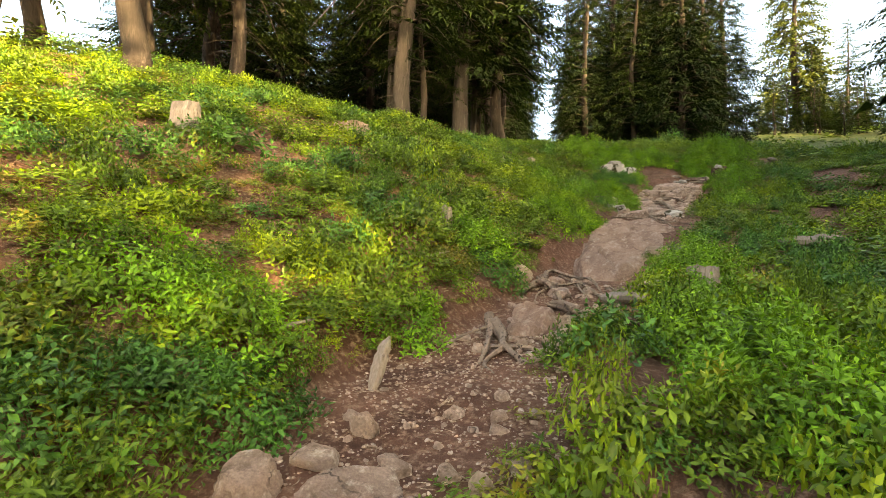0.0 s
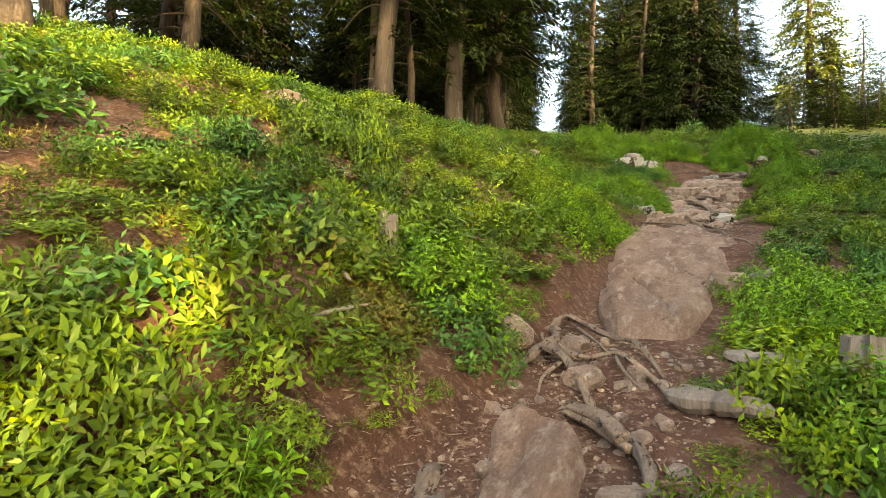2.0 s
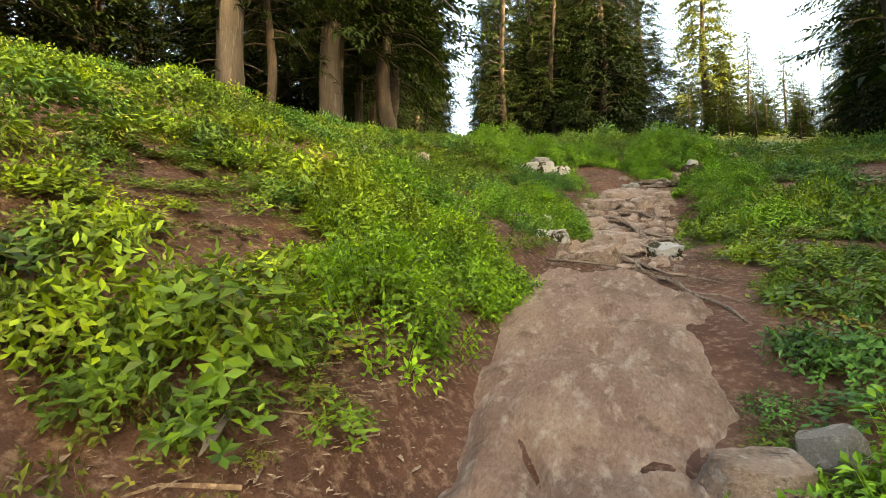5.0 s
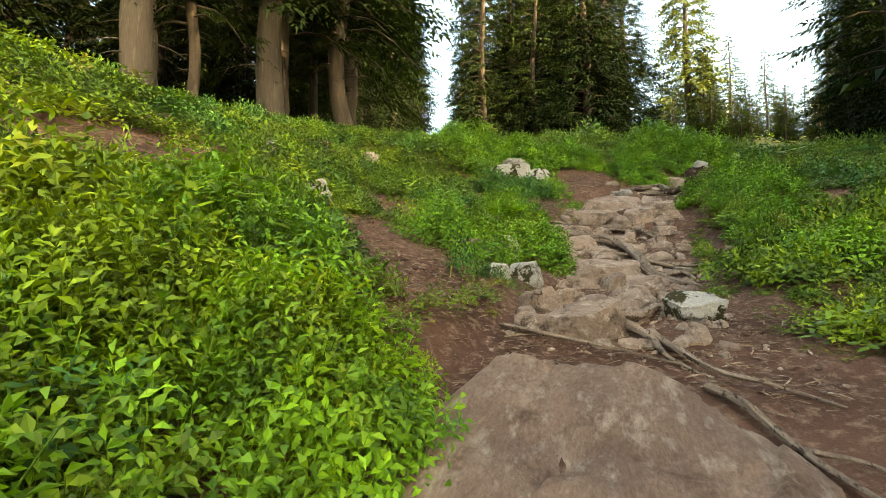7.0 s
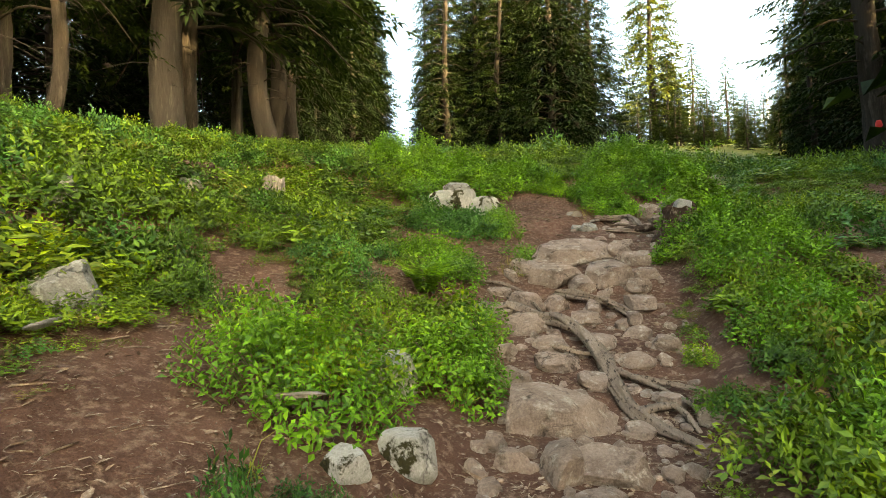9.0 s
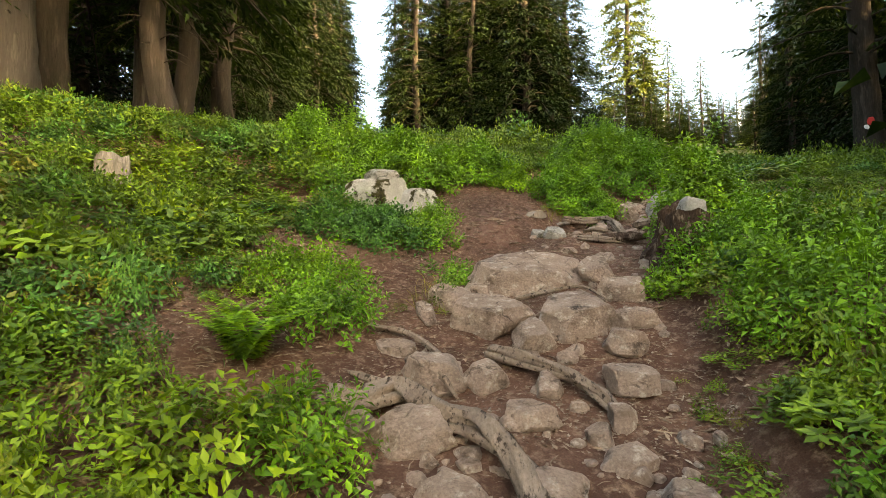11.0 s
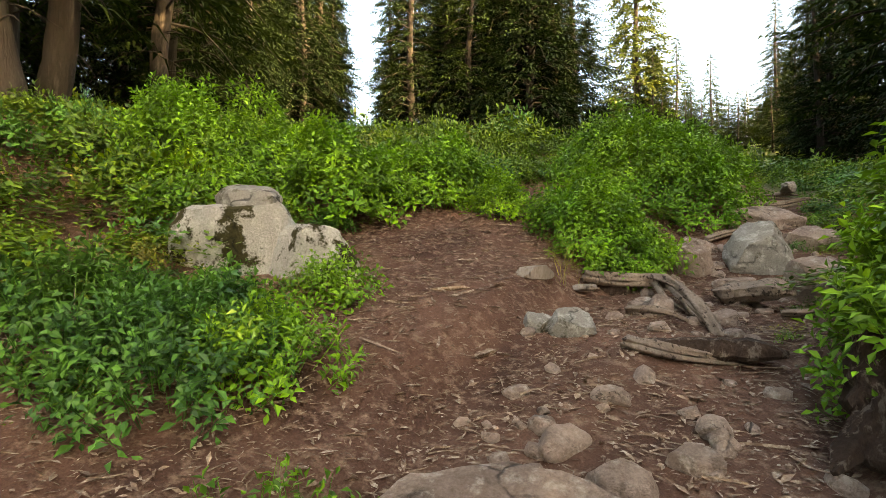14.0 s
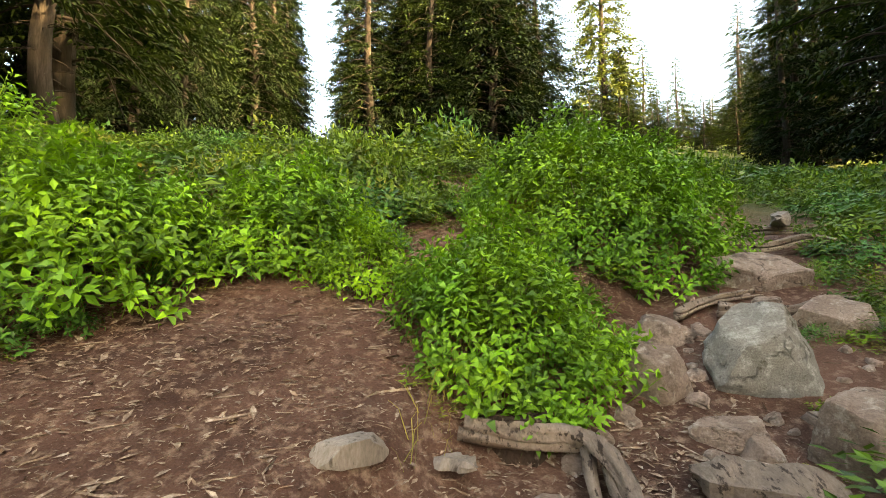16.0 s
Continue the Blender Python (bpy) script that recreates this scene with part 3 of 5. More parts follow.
slab("bedrock_slab", "long pinkish brown slab of bare bedrock in the trail", 6.95, 12.4,
     [(7, -1.5), (8, -1.72), (9, -1.83), (10.5, -1.92), (12.5, -1.95)], [(7, -0.85), (8, -0.72), (9, -0.52), (10, -0.42), (11.2, -0.42), (11.8, -0.62), (12.4, -0.95)], SLAB, 0.12,
     [([(7.5, -0.97), (7.96, -1.07), (8.39, -1.25), (8.66, -1.37), (9.1, -1.55)], 0.07, 0.04), ([(10.5, -1.5), (10.9, -1.32), (11.3, -1.3), (11.9, -1.4)], 0.03, 0.02), ([(8.2, -0.86), (8.7, -0.8), (9.2, -0.7)], 0.025, 0.015), ([(7.9, -1.45), (8.3, -1.5), (8.7, -1.62)], 0.02, 0.014)], 1,
     [([(-1.3, 10.15), (-1.14, 9.94), (-1.0, 9.92), (-0.83, 10.4)], 0.035, 0.06), ([(-1.5, 11.2), (-1.2, 11.05), (-0.9, 11.3)], 0.025, 0.05), ([(-0.95, 9.3), (-0.75, 9.2), (-0.5, 9.35)], 0.015, 0.03), ([(-1.75, 9.5), (-1.6, 9.6), (-1.4, 9.55)], 0.02, 0.03)])
slab("bedrock_step", "small flat brown bedrock step in the trail", 4.45, 5.75,
     [(4.3, -1.6), (5, -1.75), (5.8, -1.9)], [(4.3, -1.15), (5, -1.2), (5.8, -1.4)], SLAB, 0.11, [], 2)

# stones of the lower trail
for x, y, w, d, h, r in ((-1.83, 1.74, 0.34, 0.3, 0.2, 20), (-1.35, 1.86, 0.52, 0.4, 0.16, 70), (-1.69, 2.06, 0.26, 0.2, 0.1, 10), (-1.3, 2.15, 0.17, 0.15, 0.1, 40), (-1.02, 2.16, 0.12, 0.1, 0.09, 0), (-0.85, 2.13, 0.13, 0.1, 0.1, 0), (-1.66, 2.4, 0.17, 0.15, 0.17, 0), (-0.99, 4.19, 0.22, 0.2, 0.15, 0)):
    stone(x, y, w, d, h, r, label="pale brown stone bedded in trail gravel")
for x, y, w, d, h, r in ((-1.04, 4.45, 0.3, 0.26, 0.2, 15), (-1.06, 4.9, 0.2, 0.24, 0.24, 0), (-1.64, 6.72, 0.3, 0.24, 0.2, 30), (-2.06, 6.45, 0.34, 0.28, 0.22, 20), (-1.45, 6.15, 0.25, 0.2, 0.16, 0), (-1.15, 6.35, 0.15, 0.13, 0.13, 0), (-0.95, 5.75, 0.1, 0.1, 0.09, 0), (-1.7, 5.05, 0.1, 0.1, 0.08, 0)):
    stone(x, y, w, d, h, r)
stone(-0.56, 8.82, 0.42, 0.36, 0.24, 25, sink=0.2, label="brown boulder leaning on the bedrock slab")
stone(-0.2, 9.17, 0.28, 0.22, 0.24, 0, GREY_ROCK, label="pale grey stone among the trailside bushes")
# stones above the slab
for x, y, w, d, h, r in ((-1.56, 13.02, 0.36, 0.24, 0.26, -30), (-1.37, 13.28, 0.18, 0.22, 0.22, 0), (-1.13, 13.22, 0.3, 0.22, 0.14, 10), (-0.93, 13.07, 0.26, 0.2, 0.17, 0), (-0.84, 13.42, 0.24, 0.24, 0.2, 40), (-0.54, 12.53, 0.15, 0.14, 0.14, 0), (-1.62, 12.85, 0.15, 0.13, 0.12, 0), (-1.53, 12.6, 0.2, 0.15, 0.13, 60), (-1.33, 12.75, 0.14, 0.12, 0.1, 0)):
    stone(x, y, w, d, h, r)
stone(-1.18, 12.52, 0.48, 0.36, 0.32, 10, seed=41, label="rounded grey brown boulder at the top of the slab")
stone(-0.47, 13.1, 0.44, 0.26, 0.26, -20, MOSS_ROCK, label="pale jagged stone at the trail edge")
for x, y, w, d, h, r in ((-1.03, 14.86, 0.8, 0.55, 0.36, 12), (-0.74, 14.26, 0.46, 0.32, 0.24, -15), (-0.97, 14.22, 0.24, 0.42, 0.24, 15), (-0.79, 13.86, 0.28, 0.22, 0.17, 0), (-1.24, 14.22, 0.2, 0.16, 0.14, 0), (-0.55, 13.9, 0.15, 0.15, 0.1, 0), (-1.35, 14.4, 0.16, 0.14, 0.13, 0), (-0.35, 13.6, 0.16, 0.12, 0.1, 0)):
    stone(x, y, w, d, h, r)
for x, y, w, d, h, r in ((-1.0, 15.75, 0.36, 0.3, 0.18, 0), (-0.7, 15.5, 0.28, 0.22, 0.14, 20), (-1.3, 15.4, 0.25, 0.2, 0.16, 0), (-0.35, 15.9, 0.3, 0.2, 0.14, -10), (-0.2, 15.3, 0.22, 0.2, 0.16, 0), (-0.6, 16.2, 0.3, 0.24, 0.15, 30), (-1.05, 16.1, 0.3, 0.2, 0.16, 0), (-0.05, 16.2, 0.28, 0.2, 0.18, 0), (-0.85, 15.25, 0.2, 0.16, 0.12, 0), (-0.45, 14.9, 0.2, 0.16, 0.1, 0), (0.0, 15.0, 0.2, 0.16, 0.12, 0), (-1.45, 15.9, 0.22, 0.18, 0.14, 0), (-0.25, 16.45, 0.25, 0.2, 0.14, 0)):
    stone(x, y, w, d, h, r)
# the boulder steps
stone(-0.85, 18.85, 1.06, 0.7, 0.46, 8, seed=77, cuts=22, sink=0.32, label="large angular grey brown boulder in the trail", level=4)
stone(-1.05, 17.9, 0.72, 0.52, 0.36, -18, seed=23, label="broad flat-topped boulder in the trail", level=4)
stone(-0.4, 17.85, 0.54, 0.56, 0.38, 5, seed=58, label="blocky brown boulder in the trail", level=4)
for x, y, w, d, h, r in ((-0.14, 18.95, 0.38, 0.3, 0.27, -10), (0.02, 18.3, 0.42, 0.34, 0.26, 12), (-1.4, 18.28, 0.38, 0.32, 0.26, 20), (-1.2, 18.6, 0.34, 0.22, 0.18, 10), (-1.57, 17.95, 0.16, 0.32, 0.16, 25), (-0.72, 17.6, 0.34, 0.3, 0.26, 0), (-1.64, 17.35, 0.32, 0.18, 0.12, 10), (-1.33, 17.1, 0.46, 0.34, 0.26, -25), (-1.0, 17.1, 0.26, 0.3, 0.22, 0), (-0.72, 16.72, 0.3, 0.24, 0.18, 15), (-0.62, 17.05, 0.17, 0.22, 0.16, 0)):
    stone(x, y, w, d, h, r)
for x, y, w, d, h, r in ((-0.1, 17.5, 0.28, 0.24, 0.22, 0), (-0.12, 17.12, 0.36, 0.26, 0.2, -20), (0.0, 17.8, 0.38, 0.24, 0.18, 0), (-0.24, 16.78, 0.16, 0.18, 0.16, 0), (-0.37, 16.62, 0.14, 0.16, 0.16, 0), (-1.32, 16.5, 0.46, 0.36, 0.28, 0), (-1.6, 16.4, 0.28, 0.2, 0.16, 0), (-0.45, 16.9, 0.12, 0.1, 0.08, 0), (-0.49, 17.4, 0.14, 0.12, 0.1, 0), (-0.35, 19.35, 0.26, 0.2, 0.14, 0), (-0.05, 19.5, 0.2, 0.16, 0.12, 0), (-0.55, 19.6, 0.24, 0.16, 0.12, 30), (-0.3, 20.0, 0.18, 0.14, 0.1, 0), (0.1, 19.8, 0.16, 0.14, 0.1, 0)):
    stone(x, y, w, d, h, r)
# stones of the upper trail
stone(-0.65, 20.85, 0.2, 0.16, 0.15, 30, GREY_ROCK, label="pale pointed stone in dark soil", sink=0.2)
stone(-0.42, 20.85, 0.34, 0.26, 0.22, 20, GREY_ROCK, label="cracked grey stone in dark soil", sink=0.25)
stone(1.38, 22.72, 0.64, 0.44, 0.56, -8, GREY_ROCK, seed=15, level=4, cuts=22, sink=0.25, label="large grey speckled boulder in the trail")
stone(1.58, 22.0, 0.5, 0.55, 0.52, 30, seed=31, level=4, sink=0.3, label="tall brown boulder at the trail edge")
stone(2.08, 24.35, 0.85, 0.5, 0.36, 0, seed=33, level=4, label="wide flat grey brown boulder in the trail")
for x, y, w, d, h, r in ((0.14, 21.5, 0.22, 0.2, 0.15, 0), (0.22, 21.3, 0.22, 0.18, 0.2, 30), (0.8, 22.58, 0.34, 0.26, 0.4, 0), (1.0, 23.22, 0.38, 0.28, 0.22, 0), (2.16, 23.36, 0.56, 0.4, 0.28, 0), (1.04, 22.2, 0.36, 0.24, 0.17, 0), (0.12, 20.9, 0.13, 0.12, 0.09, 0), (0.6, 21.2, 0.2, 0.16, 0.14, 0), (1.12, 22.05, 0.2, 0.18, 0.18, 0), (0.96, 21.8, 0.24, 0.2, 0.22, 10), (1.9, 23.7, 0.24, 0.2, 0.15, 0), (2.2, 25.3, 0.58, 0.4, 0.3, 0), (0.25, 21.9, 0.12, 0.1, 0.08, 0)):
    stone(x, y, w, d, h, r)
stone(-0.66, 21.5, 0.3, 0.16, 0.12, 25, DEADWOOD, label="flat pale chip of weathered wood on the soil", name="wood_chip", sink=0.2)
# stones off the trail
stone(-4.05, 13.95, 0.5, 0.4, 0.4, 0, GREY_ROCK, seed=5, label="grey stone in a bank of litter", sink=0.35)
stone(-5.5, 15.2, 0.32, 0.3, 0.5, 0, GREY_ROCK, seed=8, label="upright pale grey stone among shrubs")
stone(-6.25, 8.35, 0.95, 0.6, 0.6, 20, SLAB, seed=12, level=4, label="tan boulder breaking through the hillside shrubs", sink=0.35)
stone(-1.74, 13.95, 0.3, 0.26, 0.3, 0, MOSS_ROCK, label="mossy grey stone beside the trail")
stone(-2.1, 14.6, 0.4, 0.34, 0.36, 0, MOSS_ROCK, label="mossy grey stone under a bush")
stone(-1.98, 13.65, 0.26, 0.2, 0.18, 30, MOSS_ROCK, label="mossy grey stone beside the trail")
stone(-3.0, 21.05, 1.1, 0.7, 0.78, 6, MOSS_ROCK, seed=19, level=4, cuts=20, sink=0.3, label="pale boulder with dark moss patches in the bank")
stone(-2.35, 21.05, 0.7, 0.5, 0.6, -10, MOSS_ROCK, seed=21, level=4, sink=0.3, label="mossy pale boulder in the bank")
stone(-2.85, 21.02, 0.55, 0.42, 0.28, 10, GREY_ROCK, seed=25, level=4, sink=-1.3, label="smooth grey stone lying on a mossy boulder")
stone(0.66, 18.62, 0.28, 0.26, 0.26, 0, PALE_ROCK, seed=27, label="white boulder on top of the bank").location.z = 4.7

# ---- roots, stumps and dead wood ----
root((-1.93, 7.0, 0.0), (-1.91, 7.2, 0.06), (-1.86, 7.36, 0.1), (-1.71, 7.32, 0.1), (-1.53, 7.05, 0.08), (-1.36, 6.84, 0.07), (-1.22, 6.73, 0.08), (-1.12, 6.6, 0.06), (-1.0, 6.42, 0.0), r=0.032, tip=0.5, label="crooked grey root running down the trail", side=([(-1.86, 7.36, 0.08), (-1.76, 7.5, 0.04), (-1.68, 7.52, 0.0)], [(-1.71, 7.14, 0.08), (-1.52, 6.81, 0.06), (-1.35, 6.58, 0.0)]))
root((-1.92, 7.07, 0.02), (-1.84, 6.92, 0.08), (-1.78, 6.66, 0.1), (-1.8, 6.44, 0.12), (-1.65, 6.33, 0.1), (-1.54, 6.2, 0.08), (-1.43, 6.0, 0.06), (-1.32, 5.8, 0.0), r=0.036, tip=0.6, label="knotted grey root forking over a bedded stone", side=([(-1.93, 6.85, 0.02), (-1.88, 6.66, 0.1), (-1.81, 6.46, 0.1)], [(-1.65, 6.33, 0.06), (-1.72, 6.12, 0.04), (-1.7, 5.95, 0.0)]))
root((-1.93, 6.12, 0.0), (-1.87, 6.35, 0.07), (-1.79, 6.45, 0.12), (-1.64, 6.4, 0.1), (-1.48, 6.38, 0.08), (-1.32, 6.47, 0.08), (-1.2, 6.41, 0.07), (-1.05, 6.28, 0.04), (-0.92, 6.1, 0.0), r=0.032, tip=0.5, label="crooked grey root lying across the trail", side=([(-1.32, 6.47, 0.06), (-1.24, 6.3, 0.05), (-1.1, 6.15, 0.0)],))
root((-1.2, 5.7, 0.0), (-1.05, 5.4, 0.07), (-0.95, 4.95, 0.08), (-0.86, 4.5, 0.05), (-0.78, 4.15, 0.0), r=0.035, tip=0.6)
root((-1.46, 5.77, 0.06), (-1.28, 5.64, 0.1), (-1.14, 5.42, 0.1), r=0.045, tip=0.9)
root((-1.83, 4.75, 0.14), (-1.69, 4.42, 0.1), (-1.55, 4.0, 0.05), (-1.5, 3.7, 0.0), r=0.035, side=([(-1.69, 4.42, 0.1), (-1.85, 4.1, 0.05), (-1.9, 3.9, 0.0)],))
root((-1.71, 4.57, 0.12), (-1.5, 4.25, 0.08), (-1.4, 4.0, 0.06), (-1.15, 3.8, 0.0), r=0.045, side=([(-1.4, 4.0, 0.05), (-1.45, 3.7, 0.02), (-1.3, 3.5, 0.0)],))
root((-1.5, 3.95, 0.05), (-1.2, 4.05, 0.04), (-0.95, 3.9, 0.0), r=0.025)
root((-1.83, 16.54, 0.05), (-1.62, 16.59, 0.08), (-1.5, 16.8, 0.12), (-1.19, 16.61, 0.12), (-0.95, 16.49, 0.12), (-0.75, 16.2, 0.1), (-0.6, 15.7, 0.08), (-0.45, 15.1, 0.05), (-0.15, 14.75, 0.0), r=0.075, tip=0.45, label="long thick weathered root running down the trail", side=([(-1.5, 16.8, 0.1), (-1.72, 16.85, 0.05), (-1.85, 16.95, 0.0)], [(-0.6, 15.7, 0.06), (-0.3, 15.5, 0.04), (-0.05, 15.3, 0.0)], [(-0.45, 15.1, 0.04), (-0.2, 15.15, 0.06), (-0.1, 14.9, 0.0)]))
root((-1.0, 17.45, 0.04), (-0.74, 17.25, 0.1), (-0.5, 17.11, 0.1), (-0.31, 16.91, 0.07), (-0.18, 16.8, 0.0), r=0.05, tip=0.5)
root((-1.55, 17.25, 0.02), (-1.3, 17.0, 0.12), (-1.15, 16.85, 0.05), r=0.035)
root((-1.15, 16.1, 0.03), (-0.8, 15.95, 0.05), (-0.5, 16.0, 0.03), r=0.04)
root((-1.0, 12.82, 0.03), (-0.84, 12.88, 0.06), (-0.72, 13.14, 0.06), (-0.65, 13.5, 0.0), r=0.04, tip=0.5)
root((-1.02, 12.73, 0.04), (-0.93, 12.55, 0.06), (-0.8, 12.4, 0.04), (-0.6, 12.3, 0.0), r=0.04, side=([(-0.8, 12.4, 0.03), (-0.75, 12.2, 0.03), (-0.6, 12.05, 0.0)],))
root((-0.81, 12.51, 0.04), (-0.69, 12.22, 0.06), (-0.54, 11.99, 0.05), (-0.35, 11.85, 0.04), (-0.1, 11.7, 0.0), r=0.024)
root((-0.63, 11.78, 0.03), (-0.52, 11.59, 0.05), (-0.4, 11.3, 0.04), (-0.25, 10.9, 0.02), (-0.2, 10.5, 0.0), r=0.024, side=([(-0.4, 11.3, 0.05), (-0.2, 11.2, 0.03), (-0.05, 10.9, 0.0)],))
root((-1.75, 12.5, 0.03), (-1.2, 12.2, 0.06), (-0.7, 12.1, 0.03), r=0.018)
root((-0.25, 21.93, 0.06), (0.06, 21.95, 0.12), (0.3, 21.88, 0.15), (0.4, 21.6, 0.15), (0.43, 21.16, 0.1), (0.5, 20.9, -0.02), r=0.055, tip=0.6, label="thick pale root arching over a hollow", side=([(0.3, 21.88, 0.12), (0.3, 21.5, 0.08), (0.45, 21.3, 0.0)],))
root((-0.13, 20.61, 0.03), (0.13, 20.41, 0.06), (0.45, 20.45, 0.0), r=0.045)
root((0.0, 21.35, 0.04), (0.2, 21.15, 0.06), (0.4, 21.1, 0.0), r=0.04)
root((-0.85, 18.3, 0.05), (-0.55, 18.28, 0.12), (-0.3, 18.3, 0.12), (-0.1, 18.15, 0.02), r=0.025)
root((-0.42, 15.59, 0.04), (-0.12, 15.46, 0.07), (0.13, 15.24, 0.0), r=0.035)
root((-0.18, 15.35, 0.04), (-0.08, 15.21, 0.06), (-0.05, 14.92, 0.0), r=0.03)
root((-1.9, 17.5, 0.02), (-1.56, 17.47, 0.07), (-1.22, 17.22, 0.03), r=0.035)
root((2.0, 25.2, 0.1), (2.5, 25.0, 0.15), (3.0, 25.2, 0.14), (3.4, 25.0, 0.05), r=0.06)
root((2.3, 25.6, 0.12), (2.7, 25.5, 0.2), (3.1, 25.7, 0.15), r=0.055)
root((1.5, 23.55, 0.08), (1.9, 23.45, 0.1), (2.3, 23.7, 0.1), (2.7, 23.9, 0.05), r=0.05)
root((1.2, 23.5, 0.06), (1.5, 23.7, 0.08), (1.9, 23.9, 0.06), r=0.045)
root((1.0, 21.3, 0.04), (1.2, 21.25, 0.06), (1.5, 21.3, 0.05), r=0.03)


def plank(name, x, y, length, wide, thick, turn, up, label, material=None, tilt=0, roll=0):
    """A split, ragged length of dead wood."""
    rng = np.random.default_rng(int(abs(x * 313 + y * 77)))
    n, k = 15, 9
    u = np.linspace(-0.5, 0.5, n)
    a = np.arange(k) * 2 * np.pi / k
    jag = rng.uniform(0.75, 1.25, k)
    ring = []
    for i, s in enumerate(u):
        w = (1 - 0.7 * abs(2 * s) ** 4) * (1 + 0.12 * rng.normal())
        prof = np.stack([np.full(k, s * length) + 0.03 * length * rng.normal(size=k) * (abs(s) > 0.4), np.cos(a) * wide / 2 * w * jag, np.sin(a) * thick / 2 * w * jag + 0.12 * thick * math.sin(5 * s)], 1)
        ring.append(prof)
    V = np.array(ring).reshape(-1, 3)
    F = [(i * k + j, i * k + (j + 1) % k, (i + 1) * k + (j + 1) % k, (i + 1) * k + j) for i in range(n - 1) for j in range(k)]
    me = bpy.data.meshes.new(name)
    me.from_pydata(V.tolist(), [], F + [tuple(range(k))[::-1], tuple((n - 1) * k + j for j in range(k))])
    me.materials.append(material or DEADWOOD)
    ob = new(name, me)
    ob.matrix_basis = pose(*gz(x, y, up), roll, tilt, turn)
    return tagged(ob, label, "dead wood")


def stump(x, y, r, h, label, material=None, seed=0, name="tree_stump"):
    """A weathered stump with a ragged top."""
    rng = np.random.default_rng(seed)
    n, k = 8, 22
    ragged = rng.uniform(0.85, 1.05, k)
    ragged = (ragged + np.roll(ragged, 1)) / 2
    flute = 1 + 0.08 * rng.normal(size=k)
    a = np.arange(k) * 2 * np.pi / k
    V = []
    for i in range(n):
        u = i / (n - 1)
        rr = r * (1.35 - 0.45 * u ** 0.5) * flute * (1 + 0.03 * rng.normal(size=k))
        V += [(rr[j] * math.cos(a[j]), rr[j] * math.sin(a[j]), -0.15 + (h * ragged[j] + 0.15) * u) for j in range(k)]
    V += [(0.75 * r * math.cos(t), 0.75 * r * math.sin(t), h * ragged[j] * 0.92) for j, t in enumerate(a)] + [(0, 0, h * 0.75)]
    F = [(i * k + j, i * k + (j + 1) % k, (i + 1) * k + (j + 1) % k, (i + 1) * k + j) for i in range(n) for j in range(k)]
    F += [(n * k + j, n * k + (j + 1) % k, (n + 1) * k) for j in range(k)]
    me = bpy.data.meshes.new(name)
    me.from_pydata(V, [], F)
    me.materials.append(material or DEADWOOD)
    ob = new(name, me)
    ob.location = gz(x, y)
    return tagged(ob, label, "stump")


stump(-6.64, 4.95, 0.22, 0.42, "old grey sawn stump among the hillside shrubs", seed=1)
stump(-3.06, 6.3, 0.08, 0.36, "jagged grey stump remnant on the bank", seed=2)
stump(0.08, 6.42, 0.17, 0.4, "bleached stump top in the bushes", seed=3)
for x, y, w, h, r in ((0.74, 19.2, 0.42, 0.46, 20), (0.7, 18.88, 0.3, 0.34, 70), (0.66, 19.5, 0.3, 0.24, 110), (0.82, 19.75, 0.4, 0.36, 160)):
    rot = new("tree_stump", rock_mesh("tree_stump", int(w * 100 + r), (w, w * 0.85, h * 1.3), ROTWOOD, 4, 15, 0.4))
    rot.matrix_basis = pose(*gz(x, y, h * 0.25), 14, -8, r)
    tagged(rot, "dark crumbling remains of a rotten stump in the bank", "stump")
stump(0.64, 18.64, 0.2, 4.55 - float(ground_z(0.52, 18.55)), "dark rotten stump in the bank", ROTWOOD, 4)
stump(-0.02, 22.12, 0.2, 0.12, "crumbling rotten stump under a bush", ROTWOOD, 5)
stump(-6.7, 18.4, 0.5, 0.16, "wide rotten stump with stones on the slope", ROTWOOD, 6)
for x, y, w, r in ((-6.2, 17.75, 0.42, 10), (-6.6, 17.7, 0.36, 50), (-7.1, 18.0, 0.5, 80), (-5.9, 18.1, 0.3, 20)):
    stone(x, y, w, w * 0.7, w * 0.6, r, GREY_ROCK, label="grey stone embedded round a rotten stump")
stump(-5.78, 19.29, 0.2, 0.42, "short broken stump on the slope", DEADWOOD, 7)
plank("fallen_log", 1.7, 10.05, 1.1, 0.24, 0.22, 30, 0.2, "bleached log lying in the shrubs")
plank("driftwood", -1.95, 3.0, 0.4, 0.12, 0.08, 80, 0.16, "bleached upright splinter of wood at the trail edge", tilt=-62)
plank("driftwood", -0.72, 5.95, 0.55, 0.2, 0.14, -25, 0.06, "weathered piece of split wood at the trail edge")
plank("driftwood", -0.62, 4.85, 0.8, 0.22, 0.16, -12, 0.04, "dark weathered log in the trail", ROTWOOD)
plank("driftwood", -0.45, 6.7, 0.5, 0.12, 0.1, -40, 0.06, "pale broken branch at the trail edge")
plank("driftwood", 0.25, 20.5, 0.8, 0.22, 0.12, -22, 0.04, "broad split log lying in the trail", ROTWOOD)
plank("driftwood", 0.95, 21.65, 0.55, 0.26, 0.16, -40, 0.12, "split log wedged over a hollow", ROOT)
plank("driftwood", -0.95, 20.4, 0.2, 0.05, 0.03, 60, 0.02, "small pale stick on dark soil", TWIG)
plank("driftwood", -3.6, 13.5, 0.5, 0.04, 0.04, 120, 0.1, "dead grey stick in the litter", DEADWOOD)
